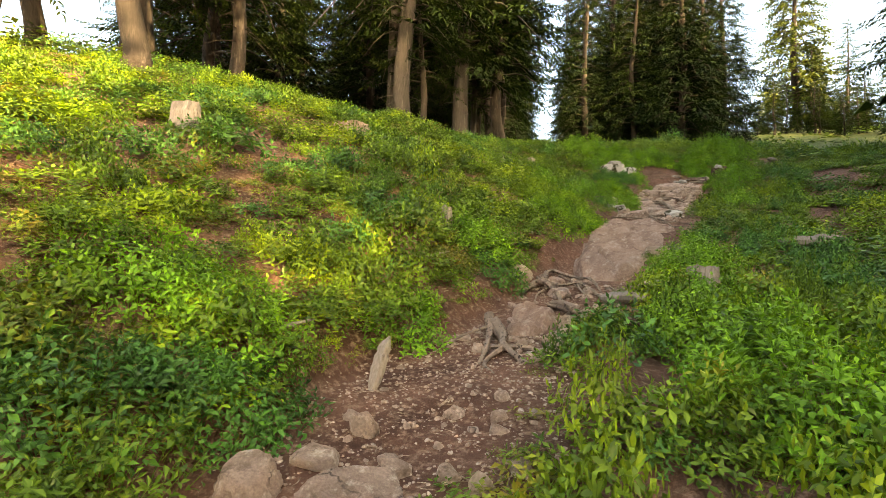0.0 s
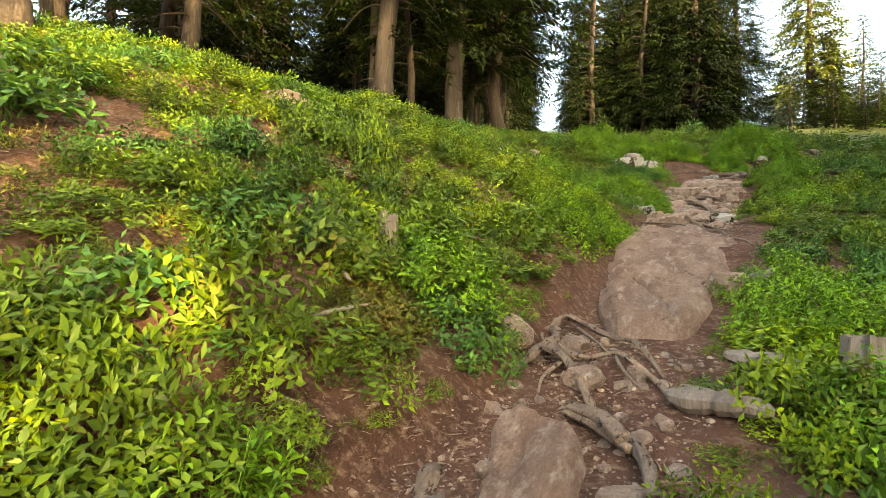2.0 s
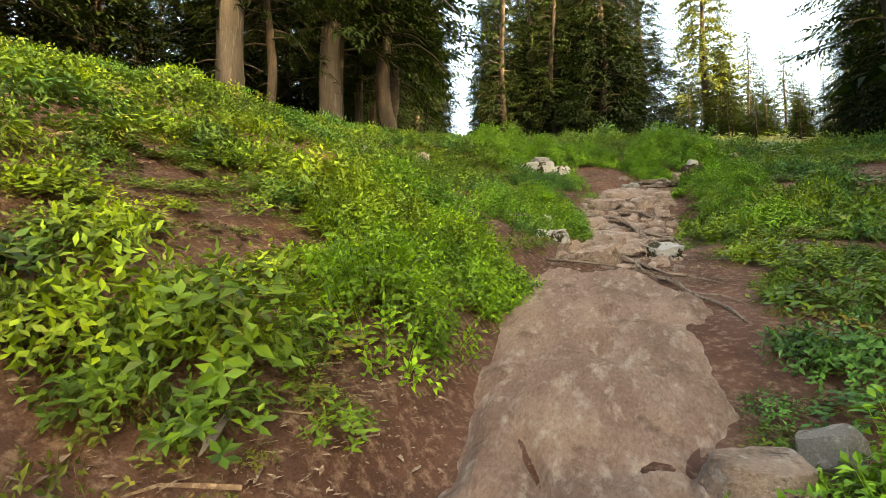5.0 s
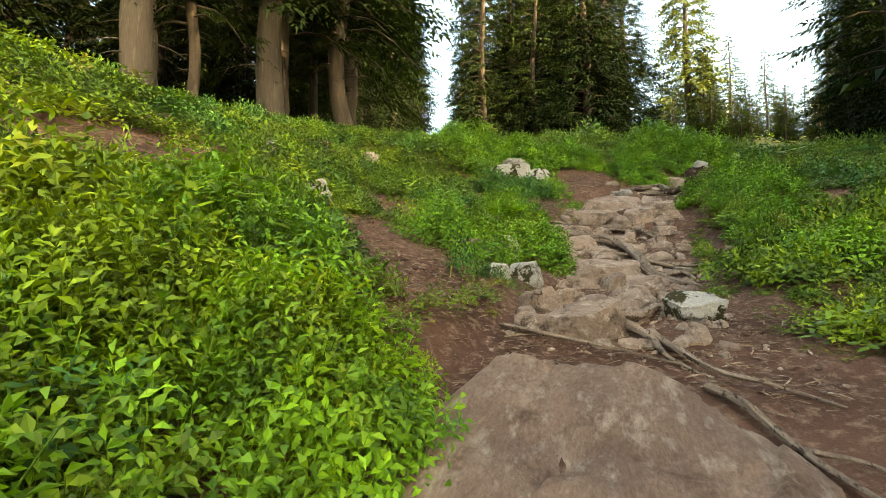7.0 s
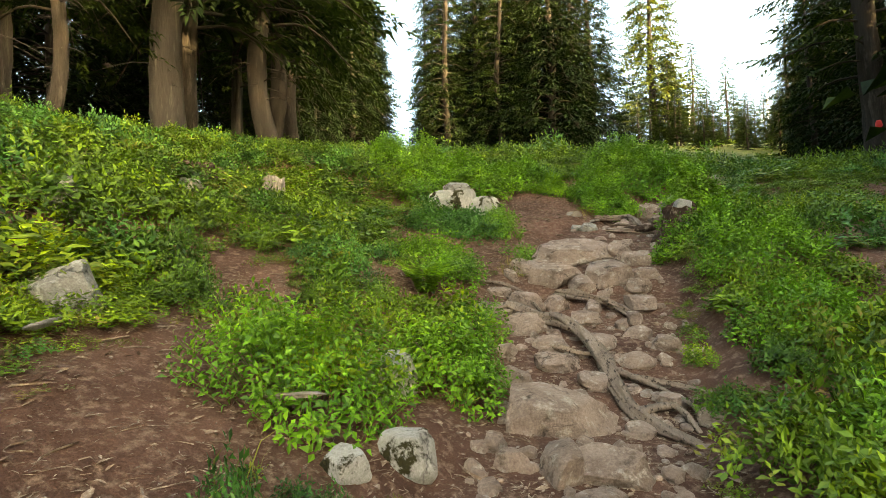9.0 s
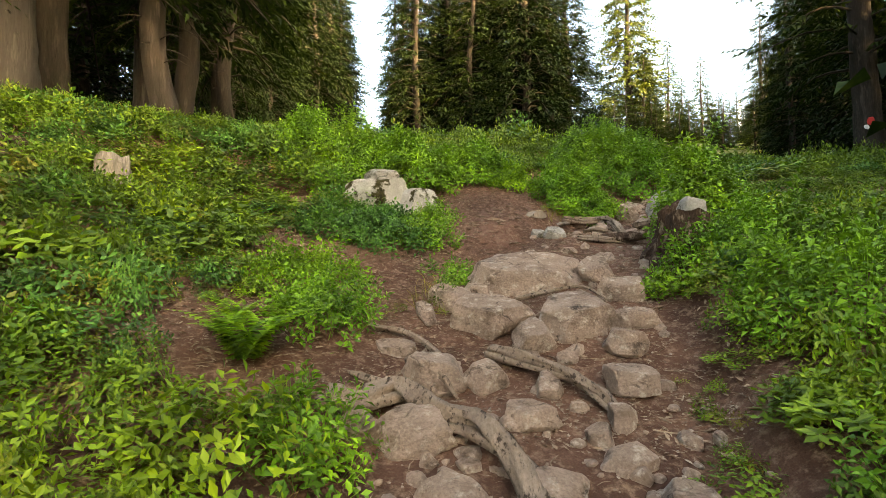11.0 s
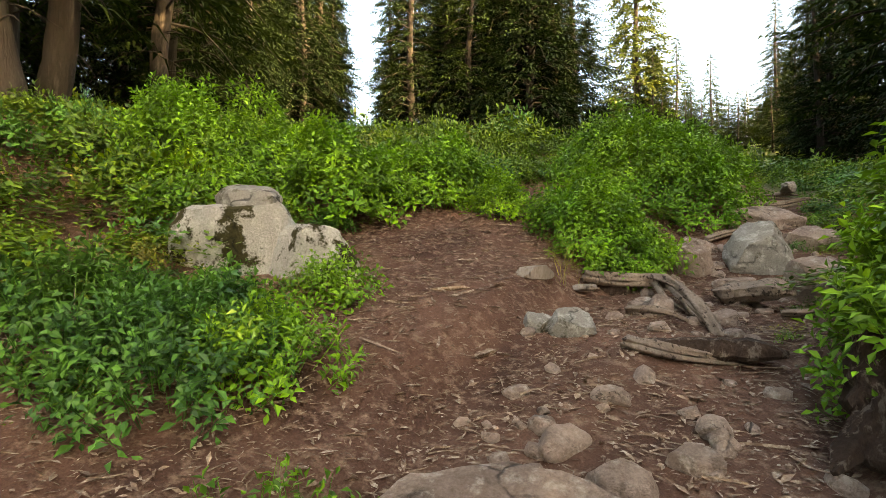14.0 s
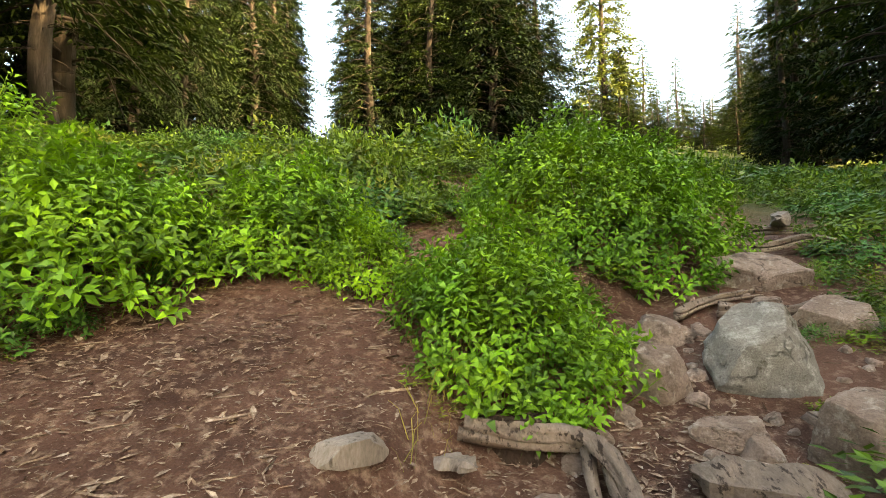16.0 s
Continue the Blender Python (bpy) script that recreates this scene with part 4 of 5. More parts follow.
plank("driftwood", -2.3, 13.75, 0.32, 0.035, 0.03, 10, 0.2, "pale stick lying over stones", DEADWOOD)
plank("driftwood", 2.9, 25.5, 0.7, 0.2, 0.14, 60, 0.3, "pale weathered root end above the trail", DEADWOOD)


plank("driftwood", 0.42, 19.0, 0.3, 0.08, 0.06, 70, 0.1, "dark rotten splinter at the foot of the stump", ROTWOOD, tilt=-50)
plank("driftwood", 0.5, 19.55, 0.34, 0.1, 0.06, 40, 0.12, "dark rotten splinter at the foot of the stump", ROTWOOD, tilt=-30)
plank("driftwood", -1.25, 20.95, 0.3, 0.03, 0.025, 35, 0.02, "thin dry stick on dark soil", TWIG)
plank("driftwood", -0.3, 21.75, 0.28, 0.12, 0.06, -30, 0.05, "pale splintered wood at the bank", DEADWOOD)
for x, y, L, r, lab in ((-2.75, 5.2, 0.45, 25, "dry grey stick in the litter of the bank"), (-2.95, 5.6, 0.35, 140, "dry grey stick in the litter of the bank"), (-2.4, 7.1, 0.4, 70, "bleached stick on the bank above the slab"), (-2.35, 8.0, 0.3, 110, "bleached stick on the bank above the slab"), (-2.6, 2.7, 0.5, 60, "bleached branch among low bushes"), (-2.9, 2.4, 0.4, 100, "bleached branch among low bushes")):
    plank("driftwood", x, y, L, 0.03, 0.03, r, 0.08, lab, DEADWOOD, tilt=-12)
# ---- where things grow ----
def capsule(x, y, ax, ay, bx, by, r):
    """Below zero inside a rounded bar from a to b."""
    ux, uy = bx - ax, by - ay
    t = np.clip(((x - ax) * ux + (y - ay) * uy) / (ux * ux + uy * uy), 0, 1)
    return np.hypot(x - ax - t * ux, y - ay - t * uy) - r


def bare(x, y):
    """Distance to ground kept clear of plants; below zero on it."""
    off = x - trail_x(y)
    d = np.abs(off) - trail_half(y) + 0.07 - knots(y, (-40, 0), (3, 0.05), (6, 0.18), (9, 0.2), (11.5, 0.1), (14, 0.12), (18, 0.12), (21, 0.1), (26, 0.0), (60, 0.0)) * (off < 0) - knots(y, (-40, 0), (9, 0.0), (11, 0.3), (13, 0.2), (16, 0.14), (19.5, 0.2), (21, 0.05), (60, 0.0)) * (off > 0) - knots(y, (-40, 0.0), (-1, 0.1), (2, 0.32), (6, 0.32), (8, 0.1), (10, 0.0), (60, 0.0)) * (off > 0)
    for bar in ((-2.4, 12.5, -2.9, 13.5, 0.36), (-2.9, 13.5, -3.2, 14.2, 0.22), (-2.35, 18.0, -1.7, 19.9, 0.5), (-1.4, 19.6, -1.1, 22.0, 0.62), (-2.3, 21.3, -1.2, 21.8, 0.5), (-2.1, 22.3, -1.5, 22.3, 0.25), (-2.2, 1.55, -1.5, 2.0, 0.15), (-2.0, 22.2, -0.9, 22.45, 0.4), (-0.75, 22.9, -0.6, 23.6, 0.22), (-4.4, 16.2, -3.4, 15.2, 0.25), (-3.4, 19.2, -2.7, 18.7, 0.2), (-2.55, 19.75, -2.2, 20.0, 0.3), (-1.95, 17.1, -1.4, 17.6, 0.55), (-2.1, 13.6, -1.7, 14.3, 0.3), (-0.9, 25.4, -0.6, 25.6, 0.25), (-5.3, 12.7, -5.0, 13.2, 0.3), (0.5, 18.3, 0.65, 18.75, 0.12), (0.45, 18.5, 0.75, 20.3, 0.28), (-2.35, 16.6, -2.6, 16.95, 0.42)):
        d = np.minimum(d, capsule(x, y, *bar))
    return d + 0.1 * bumps(x, y, 0.5, 21) + 0.05 * bumps(x, y, 0.2, 22)


rng = np.random.default_rng(5)


def sow(n, x0, x1, y0, y1, keep, margin=0.05, along=True):
    """n tries over a box (x counted from the trail if along); what keep(x, y) lets stand."""
    x, y = rng.uniform(x0, x1, n), rng.uniform(y0, y1, n)
    if along:
        x = x + trail_x(y)
    ok = (bare(x, y) > margin) & (rng.uniform(0, 1, n) < keep(x, y))
    x, y = x[ok], y[ok]
    return np.stack([x, y, ground_z(x, y)], 1)


def cover(x, y):
    """How thick the shrubs stand: thin in patches on the lower bank."""
    thin = sstep(13, 7, y) * sstep(0, -0.3, x - trail_x(y))
    thin = thin + 1.1 * sstep(19.5, 20.8, y) * sstep(26, 24.8, y) * sstep(-3.4, -2.6, x - trail_x(y))
    v = bumps(x, y, 0.9, 31) * 0.6 + bumps(x, y, 0.35, 32) * 0.5
    return np.clip(1.0 - 0.34 * thin + v * (0.3 + 0.6 * thin), 0.06 + 0.5 * sstep(-3.2, -4.2, x - trail_x(y)), 1)


def tallness(p):
    """Shrub height over the slope: mounds and hollows, lower at the trail."""
    v = 0.85 + 0.42 * bumps(p[:, 0], p[:, 1], 1.1, 41) + 0.2 * bumps(p[:, 0], p[:, 1], 0.4, 42)
    edge = sstep(0, 0.7, bare(p[:, 0], p[:, 1]))
    upper = 1 - 0.52 * sstep(19, 21.5, p[:, 1]) * sstep(27, 25, p[:, 1]) * sstep(-3.4, -2.4, p[:, 0] - trail_x(p[:, 1]))
    return v * (0.55 + 0.5 * edge) * upper


def undergrowth(name, label, groups, material):
    pieces = []
    for feet, sprigs, size, high, many, wide in groups:
        # each plant: shoots fanning out of one foot, shorter towards its rim
        n = len(feet)
        own = np.repeat(np.arange(n), many)
        rim = np.sqrt(rng.uniform(0, 1, n * many))
        way = rng.uniform(0, 2 * np.pi, n * many)
        reach = (wide * rng.uniform(0.6, 1.4, n))[own]
        x, y = feet[own, 0] + np.cos(way) * rim * reach, feet[own, 1] + np.sin(way) * rim * reach
        tall = ((tallness(feet) * high * rng.uniform(0.65, 1.3, n))[own]) * (1 - 0.62 * rim ** 2)
        ok = bare(x, y) > 0.03
        pts = np.stack([x, y, ground_z(x, y)], 1)[ok]
        rim, way, tall = rim[ok], way[ok], tall[ok]
        k = rng.integers(len(sprigs), size=len(pts))
        for i, tpl in enumerate(sprigs):
            j = k == i
            s = size * rng.uniform(0.8, 1.2, j.sum())
            pieces.append(spread(tpl, pts[j], rng.uniform(0, 6.28, j.sum()), np.stack([s, s, size * tall[j] * rng.uniform(0.8, 1.2, j.sum())], 1), 0.1 + 0.75 * rim[j] ** 1.5 + np.abs(rng.normal(0, 0.12, j.sum())), rng, way[j] + np.pi / 2))
    V, F = joined(pieces)
    return tagged(new(name, mesh_np(name, V, F, material)), label, "shrubs", kind="stuff")


def mound(seed, tips, whorl, length, width, radius=0.26, high=0.27):
    """A low rounded shrub: whorls of leaves at the ends of shoots that fan out into a dome."""
    g = np.random.default_rng(seed)
    out = []
    lobes = g.uniform(0.75, 1.2, 5)
    for i in range(tips):
        a, q = i * 2.399 + g.uniform(-0.3, 0.3), math.sqrt((i + 0.5) / tips)
        lobe = np.interp(a % 6.283, np.arange(6) * 1.2566, np.append(lobes, lobes[0]))
        top = np.array([math.cos(a) * q * radius * lobe, math.sin(a) * q * radius * lobe, high * lobe * math.sqrt(1.02 - 0.95 * q * q) * g.uniform(0.72, 1.12)])
        axis = np.array([math.cos(a) * q * 0.9 + g.normal() * 0.2, math.sin(a) * q * 0.9 + g.normal() * 0.2, 1.0 - 0.35 * q])
        axis /= np.linalg.norm(axis)
        u = np.cross(axis, [0.31, 0.9, 0.2])
        u /= np.linalg.norm(u)
        v = np.cross(axis, u)
        for k in range(whorl):
            b, back = k * 2.399 + g.uniform(-0.3, 0.3), 0.11 * high / 0.27 * (k / whorl)
            rise = g.uniform(0.05, 0.55) + (0.75 if k == 0 else 0)
            d = (u * math.cos(b) + v * math.sin(b)) * math.cos(rise) + axis * math.sin(rise)
            L = length * g.uniform(0.7, 1.15) * (0.8 if k == 0 else 1)
            w = np.cross(d, axis)
            w = w / (np.linalg.norm(w) + 1e-9) * width * L / length * 0.5
            p = top - axis * back
            up = np.cross(w, d)
            up = up / (np.linalg.norm(up) + 1e-9) * L * g.uniform(-0.04, 0.16)
            out.append((np.array([p, p + d * L * 0.5 + w + up, p + d * L - up * 0.5, p + d * L * 0.5 - w + up]), np.array([[0, 1, 2, 3]])))
    return joined(out)


def mounds(name, label, groups, material):
    """One kind of shrub over the slope: mounds of several sizes set close together."""
    pieces = []
    for feet, shapes, size, high in groups:
        tall = np.clip(tallness(feet), 0.35, 1.6) * high
        k = rng.integers(len(shapes), size=len(feet))
        for i, tpl in enumerate(shapes):
            j = k == i
            s = size * np.exp(rng.normal(0, 0.28, j.sum())) * (0.55 + 0.45 * sstep(0.05, 0.5, bare(feet[j, 0], feet[j, 1])))
            pieces.append(spread(tpl, feet[j] - np.array([0, 0, 0.02]), rng.uniform(0, 6.28, j.sum()), np.stack([s, s, size * tall[j] * rng.uniform(0.75, 1.25, j.sum())], 1), np.abs(rng.normal(0, 0.12, j.sum())), rng))
    V, F = joined(pieces)
    return tagged(new(name, mesh_np(name, V, F, material)), label, "shrubs", kind="stuff")


FAR = [sprig(s + 40, 7, 0.42, 0.17, 0.1) for s in range(3)]
near_mounds = [mound(s, 40, 7, 0.041, 0.019, 0.2, 0.2) for s in range(8)]
broad_mounds = [mound(s + 10, 30, 8, 0.052, 0.024, 0.2, 0.2) for s in range(5)]
low_mounds = [mound(s + 50, 16, 5, 0.042, 0.02, 0.16, 0.1) for s in range(5)]
middle_mounds = [mound(s + 20, 34, 6, 0.078, 0.037, 0.38, 0.36) for s in range(5)]
far_mounds = [mound(s + 30, 28, 5, 0.15, 0.075, 0.75, 0.55) for s in range(4)]
near = np.concatenate([sow(2050, -3.7, -0.25, 0.2, 26, cover), sow(1150, 0.25, 3.1, 0.2, 26, cover)])
middle = np.concatenate([sow(2000, -12, -3.5, -1.5, 30, cover), sow(900, 2.9, 9, 3, 32, cover), sow(180, -4.5, 3.5, 25.5, 32, cover), sow(420, -9, -3.2, 14.5, 26, cover)])
farther = np.concatenate([sow(480, -24, 20, 29, 48, cover, along=False), sow(260, -26, -11.5, 2, 30, cover), sow(220, 8.5, 22, 8, 48, cover)])
ridge = sow(560, -3, 27, 25.5, 36, lambda x, y: 0.5 + 0.5 * bumps(x, y, 2.2, 55), along=False)


def kinds(p):
    """Which shrub grows where: drifts of the three kinds that run into one another."""
    v = bumps(p[:, 0], p[:, 1], 1.4, 71) + 0.5 * bumps(p[:, 0], p[:, 1], 0.5, 72) + rng.normal(0, 0.3, len(p))
    return np.where(v < -0.42, 1, np.where(v > 0.5 + 0.45 * sstep(12, 16, p[:, 1]), 2, 0))


sown = [(p, kinds(p)) for p in (near, middle, farther, ridge)]
for kind_no, (name, label, material) in enumerate((("shrub_cover", "dense low green blueberry shrubs covering the slope", SHRUB), ("dark_shrub_cover", "dark blue-green huckleberry shrubs in drifts on the slope", DARK_SHRUB), ("pale_shrub_cover", "yellow-green young shrubs scattered over the slope", PALE_SHRUB))):
    n, m, f, r = (p[k == kind_no] for p, k in sown)
    mounds(name, label, [(n[::4], broad_mounds, 1.1, 1.2), (n[1::4], near_mounds, 1.4, 1.5), (n[2::4], near_mounds, 1.1, 1.1), (n[3::4], near_mounds, 0.85, 0.9), (m, middle_mounds, 1.0, 0.95), (f, far_mounds, 1.0, 0.9), (r, middle_mounds, 1.5, 1.35)], material)
low = np.concatenate([sow(1500, -4.0, -0.3, 0.2, 26, lambda x, y: 0 * x + 1.0, 0.0), sow(500, 0.3, 2.4, 0.2, 26, lambda x, y: 0 * x + 1.0, 0.0)])
mounds("ground_cover", "sparse olive green sprigs between the shrubs", [(low, low_mounds, 1.0, 1.0)], OLIVE)
distance = sow(600, -60, 90, 46, 230, lambda x, y: np.full(len(x), 1.0), along=False)
undergrowth("meadow_scrub", "rough green scrub on the far slope", [(distance, FAR, 4.0, 0.5, 5, 1.5)], SHRUB)


def shrub(x, y, r, h, seed, label="leafy bright green bush", n=90, material=None, leaves=12, size=1.0):
    """A bush: shoots fanning out of one foot, with its woody stems."""
    g = np.random.default_rng(seed)
    ob = thing("bush", gz(x, y), label, "bush", "bushes beside the trail")
    stems, pieces = [], []
    n = int(n * 1.9)
    tp = [sprig(seed * 7 + i, leaves, 0.2, 0.056 * size, 0.026 * size) for i in range(3)]
    a, q = g.uniform(0, 6.28, n), np.sqrt(g.uniform(0.02, 1, n))
    lobe = np.interp(a, np.linspace(0, 6.2832, 8), np.append(*(lambda w: (w, w[:1]))(g.uniform(0.7, 1.3, 7))))
    knoll = 0.8 + 0.32 * bumps(x + 9 + np.cos(a) * q * r, y + np.sin(a) * q * r, 0.3 * r + 0.12, seed)
    top = np.stack([np.cos(a) * q * r * lobe, np.sin(a) * q * r * lobe, h * knoll * np.sqrt(np.clip(1.05 - q * q, 0.05, 1)) * g.uniform(0.45, 1.15, n) - 0.14], 1)
    top[:, 2] += ground_z(x + top[:, 0], y + top[:, 1], False) - ground_z(x, y, False)
    out = np.arctan2(top[:, 1], top[:, 0])
    for i in range(3):
        k = np.arange(n) % 3 == i
        V, F = tp[i]
        lean = 0.2 + 0.7 * q[k] ** 2
        P = spread((V, F), np.zeros((k.sum(), 3)), g.uniform(0, 6.28, k.sum()), g.uniform(0.8, 1.25, k.sum()), np.zeros(k.sum()), g)[0].reshape(k.sum(), -1, 3)
        c, s = np.cos(lean)[:, None], np.sin(lean)[:, None]
        co, so = np.cos(out[k])[:, None], np.sin(out[k])[:, None]
        rad, tan, z = P[..., 0] * co + P[..., 1] * so, -P[..., 0] * so + P[..., 1] * co, P[..., 2]
        rad, z = rad * c + z * s, -rad * s + z * c
        P = np.stack([rad * co - tan * so, rad * so + tan * co, z], -1) + top[k][:, None]
        pieces.append((P.reshape(-1, 3), (F[None] + (np.arange(k.sum()) * len(V))[:, None, None]).reshape(-1, 4)))
    V, F = joined(pieces)
    tagged(part("foliage", mesh_np("foliage", V, F, material or BUSH), ob), kind="stuff")
    for i in range(0, n, max(1, n // 12)):
        stems.append(tube([(0, 0, -0.05), tuple(top[i] * np.array([0.4, 0.4, 0.5])), tuple(top[i])], [0.008, 0.006, 0.003], sides=4, steps=3))
    V, F = joined(stems)
    tagged(part("stem_wood", mesh_np("stem_wood", V, F, ROOT, True), ob), kind="stuff")
    return ob


shrub(-2.45, 14.15, 0.5, 0.62, 1, "rounded light green bush beside bare soil", 150)
shrub(-1.75, 15.0, 0.38, 0.5, 2, n=90)
shrub(-0.12, 22.62, 0.56, 0.7, 3, "light green bush on top of a rotten stump", 230, size=1.2)
shrub(0.15, 22.75, 0.5, 0.5, 33, "light green bush on the bank above the trail", 130, size=1.2)
shrub(0.7, 24.8, 1.05, 1.15, 4, "large dense green bush above the trail", 420, size=1.45)
shrub(1.6, 25.3, 0.7, 0.9, 34, "dense green bush above the trail", 160, size=1.45)
shrub(-2.75, 22.6, 0.58, 1.05, 5, "green bush behind the mossy boulder", 260, BUSH, size=1.45)
shrub(-4.4, 22.8, 1.1, 0.95, 6, "tall green bush behind the mossy boulder", 380, size=1.45)
shrub(-3.7, 21.9, 0.6, 0.75, 40, "green bush above the mossy boulder", 180, size=1.45)
shrub(-2.9, 19.55, 0.42, 0.42, 36, "dark green bush below the mossy boulder", 130, DARK_SHRUB, size=1.2)
shrub(-2.45, 19.85, 0.32, 0.34, 39, "dark green bush below the mossy boulder", 90, DARK_SHRUB, size=1.2)
shrub(-2.0, 19.75, 0.3, 0.36, 37, "thin bush below the mossy boulder", 60)
shrub(0.55, 18.3, 0.26, 0.42, 38, "small leafy bush in the bank", 60)
shrub(-1.8, 23.4, 0.62, 0.6, 7, "green bush on the upper slope", 200, size=1.45)
shrub(-1.1, 23.1, 0.33, 0.45, 8, "yellow green bush on the upper slope", 90, FERN)
shrub(-2.2, 17.35, 0.25, 0.38, 9, "small round bush in dark soil", 60)
shrub(-2.55, 17.9, 0.45, 0.42, 10, n=110)
shrub(-2.3, 19.5, 0.38, 0.4, 11, "dark green bush below the mossy boulder", 110, DARK_SHRUB)
shrub(-2.05, 20.62, 0.26, 0.3, 12, "sparse thin bush beside the boulder", 40)
shrub(-1.55, 18.9, 0.18, 0.16, 13, "small sprouting plant in dark soil", 16)
shrub(-1.4, 19.05, 0.14, 0.16, 14, "small sprouting plant in dark soil", 14)
shrub(1.1, 19.95, 0.38, 1.0, 15, "tall light green bush on the bank", 190, size=1.2)
shrub(1.15, 18.2, 0.5, 0.5, 16, "green bush overhanging the trail bank", 130)
shrub(1.15, 17.2, 0.5, 0.5, 17, "green bush overhanging the trail bank", 130)
shrub(1.0, 16.0, 0.45, 0.45, 18, n=110)
shrub(0.8, 14.3, 0.45, 0.45, 19, n=110)
shrub(0.12, 7.5, 0.5, 0.55, 20, "leafy green bush leaning over the trail", 130)
shrub(0.15, 5.8, 0.5, 0.5, 21, "leafy green bush leaning over the trail", 130)
shrub(0.3, 4.4, 0.6, 0.55, 22, "leafy green bush at the trail edge", 150)
shrub(0.6, 3.1, 0.7, 0.6, 23, "leafy green bush at the trail edge", 160)
shrub(0.0, 8.6, 0.4, 0.45, 24, n=90)
shrub(-2.55, 6.3, 0.4, 0.45, 25, "light green bush on the bank", 90)
shrub(-2.3, 4.0, 0.35, 0.3, 26, "low bush on the bank", 60)
shrub(-2.9, 2.5, 0.45, 0.38, 27, "dark green bush over the trail edge", 90)
shrub(-3.5, 2.3, 0.45, 0.36, 28, "dark green bush over the trail edge", 80)
shrub(-2.4, 9.4, 0.45, 0.5, 29, "yellow green bush on the bank", 110, FERN)
shrub(-2.2, 11.0, 0.45, 0.6, 30, "tall yellow green bush beside the slab", 130, FERN)
shrub(-2.9, 11.4, 0.5, 0.65, 31, "tall green bush beside the slab", 130)
shrub(-1.75, 16.1, 0.28, 0.3, 32, n=50)
shrub(-3.08, 10.57, 0.5, 0.55, 60, "bright yellow green bush on the bank", 150, PALE_SHRUB)
shrub(-2.79, 10.83, 0.5, 0.55, 61, "bright yellow green bush on the bank", 150, PALE_SHRUB)
shrub(-2.38, 11.01, 0.42, 0.45, 62, "bright yellow green bush above the slab", 120, PALE_SHRUB)
shrub(-2.5, 10.35, 0.4, 0.4, 63, "leafy green bush on the bank", 110, BUSH)
shrub(-2.09, 10.87, 0.34, 0.36, 64, "leafy green bush above the slab", 90, BUSH)
shrub(-2.69, 10.15, 0.4, 0.4, 65, "yellow green bush on the bank", 110, PALE_SHRUB)
shrub(-2.51, 1.85, 0.3, 0.26, 66, "low dark green bush among dry litter", 60, DARK_SHRUB)
shrub(-2.25, 2.09, 0.28, 0.24, 67, "low dark green bush among dry litter", 60, DARK_SHRUB)
shrub(-2.59, 1.39, 0.3, 0.28, 68, "low dark green bush among dry litter", 60, DARK_SHRUB)
shrub(-2.3, 1.36, 0.26, 0.22, 69, "low dark green bush among dry litter", 50, SHRUB)
shrub(-2.98, 1.36, 0.35, 0.3, 70, "low olive green bush on the bank", 60, OLIVE)
shrub(-2.63, 5.47, 0.26, 0.26, 72, "low yellow green bush among dry litter", 60, OLIVE)
shrub(-2.27, 6.1, 0.24, 0.26, 74, "small dark green bush above the roots", 60, DARK_SHRUB)


def fern(x, y, r, n, seed, label):
    """A fern: feathered fronds arching out of one crown."""
    g = np.random.default_rng(seed)
    ob = thing("fern", gz(x, y), label, "fern", "ferns beside the trail")
    for i in range(n):
        a, L, up = i * 6.28 / n + g.uniform(-0.2, 0.2), r * g.uniform(0.8, 1.15), g.uniform(1.2, 1.5)
        pieces = []
        m = 15
        for j in range(m):
            u = 0.1 + 0.9 * j / m
            c = np.array([u * L * math.cos(up * (1 - 0.5 * u)), 0, u * L * math.sin(up * (1 - 0.55 * u))])
            for sgn in (-1, 1):
                w = 0.28 * L * math.sin(math.pi * min(1, 0.15 + 0.85 * u)) * (1.05 - u * 0.6)
                V, F = leaf(w, 0.045 * L / 0.4, 0.1, 0.1)
                b = sgn * 1.2
                V = np.stack([V[:, 0] * math.cos(b) - V[:, 1] * math.sin(b), V[:, 0] * math.sin(b) + V[:, 1] * math.cos(b), V[:, 2]], 1)
                pieces.append((V + c, F))
        V, F = joined(pieces)
        V = np.stack([V[:, 0] * math.cos(a) - V[:, 1] * math.sin(a), V[:, 0] * math.sin(a) + V[:, 1] * math.cos(a), V[:, 2]], 1)
        part("frond", mesh_np("frond", V, F, FERN), ob)
    return ob


fern(-2.35, 16.6, 0.54, 15, 1, "bright green fern with arching fronds in soil")
fern(-2.62, 16.95, 0.3, 10, 2, "small bright green fern")
fern(-2.15, 7.6, 0.32, 9, 3, "small green fern on the bank")


# ---- litter ----
def strewn(name, label, category, templates, pts, size, material, tilt=0.5, lift=0.0):
    pieces = []
    k = rng.integers(len(templates), size=len(pts))
    for i, tpl in enumerate(templates):
        q = pts[k == i] + np.array([0, 0, lift])
        pieces.append(spread(tpl, q, rng.uniform(0, 6.28, len(q)), size(len(q)), np.abs(rng.normal(0, tilt, len(q))), rng))
    V, F = joined(pieces)
    return tagged(new(name, mesh_np(name, V, F, material, F.shape[1] == 3)), label, category, kind="stuff")


def on_trail(n, y0, y1, w=1.0, keep=1.0):
    y = rng.uniform(y0, y1, n)
    x = trail_x(y) + rng.uniform(-1, 1, n) * trail_half(y) * w
    return np.stack([x, y, ground_z(x, y)], 1)


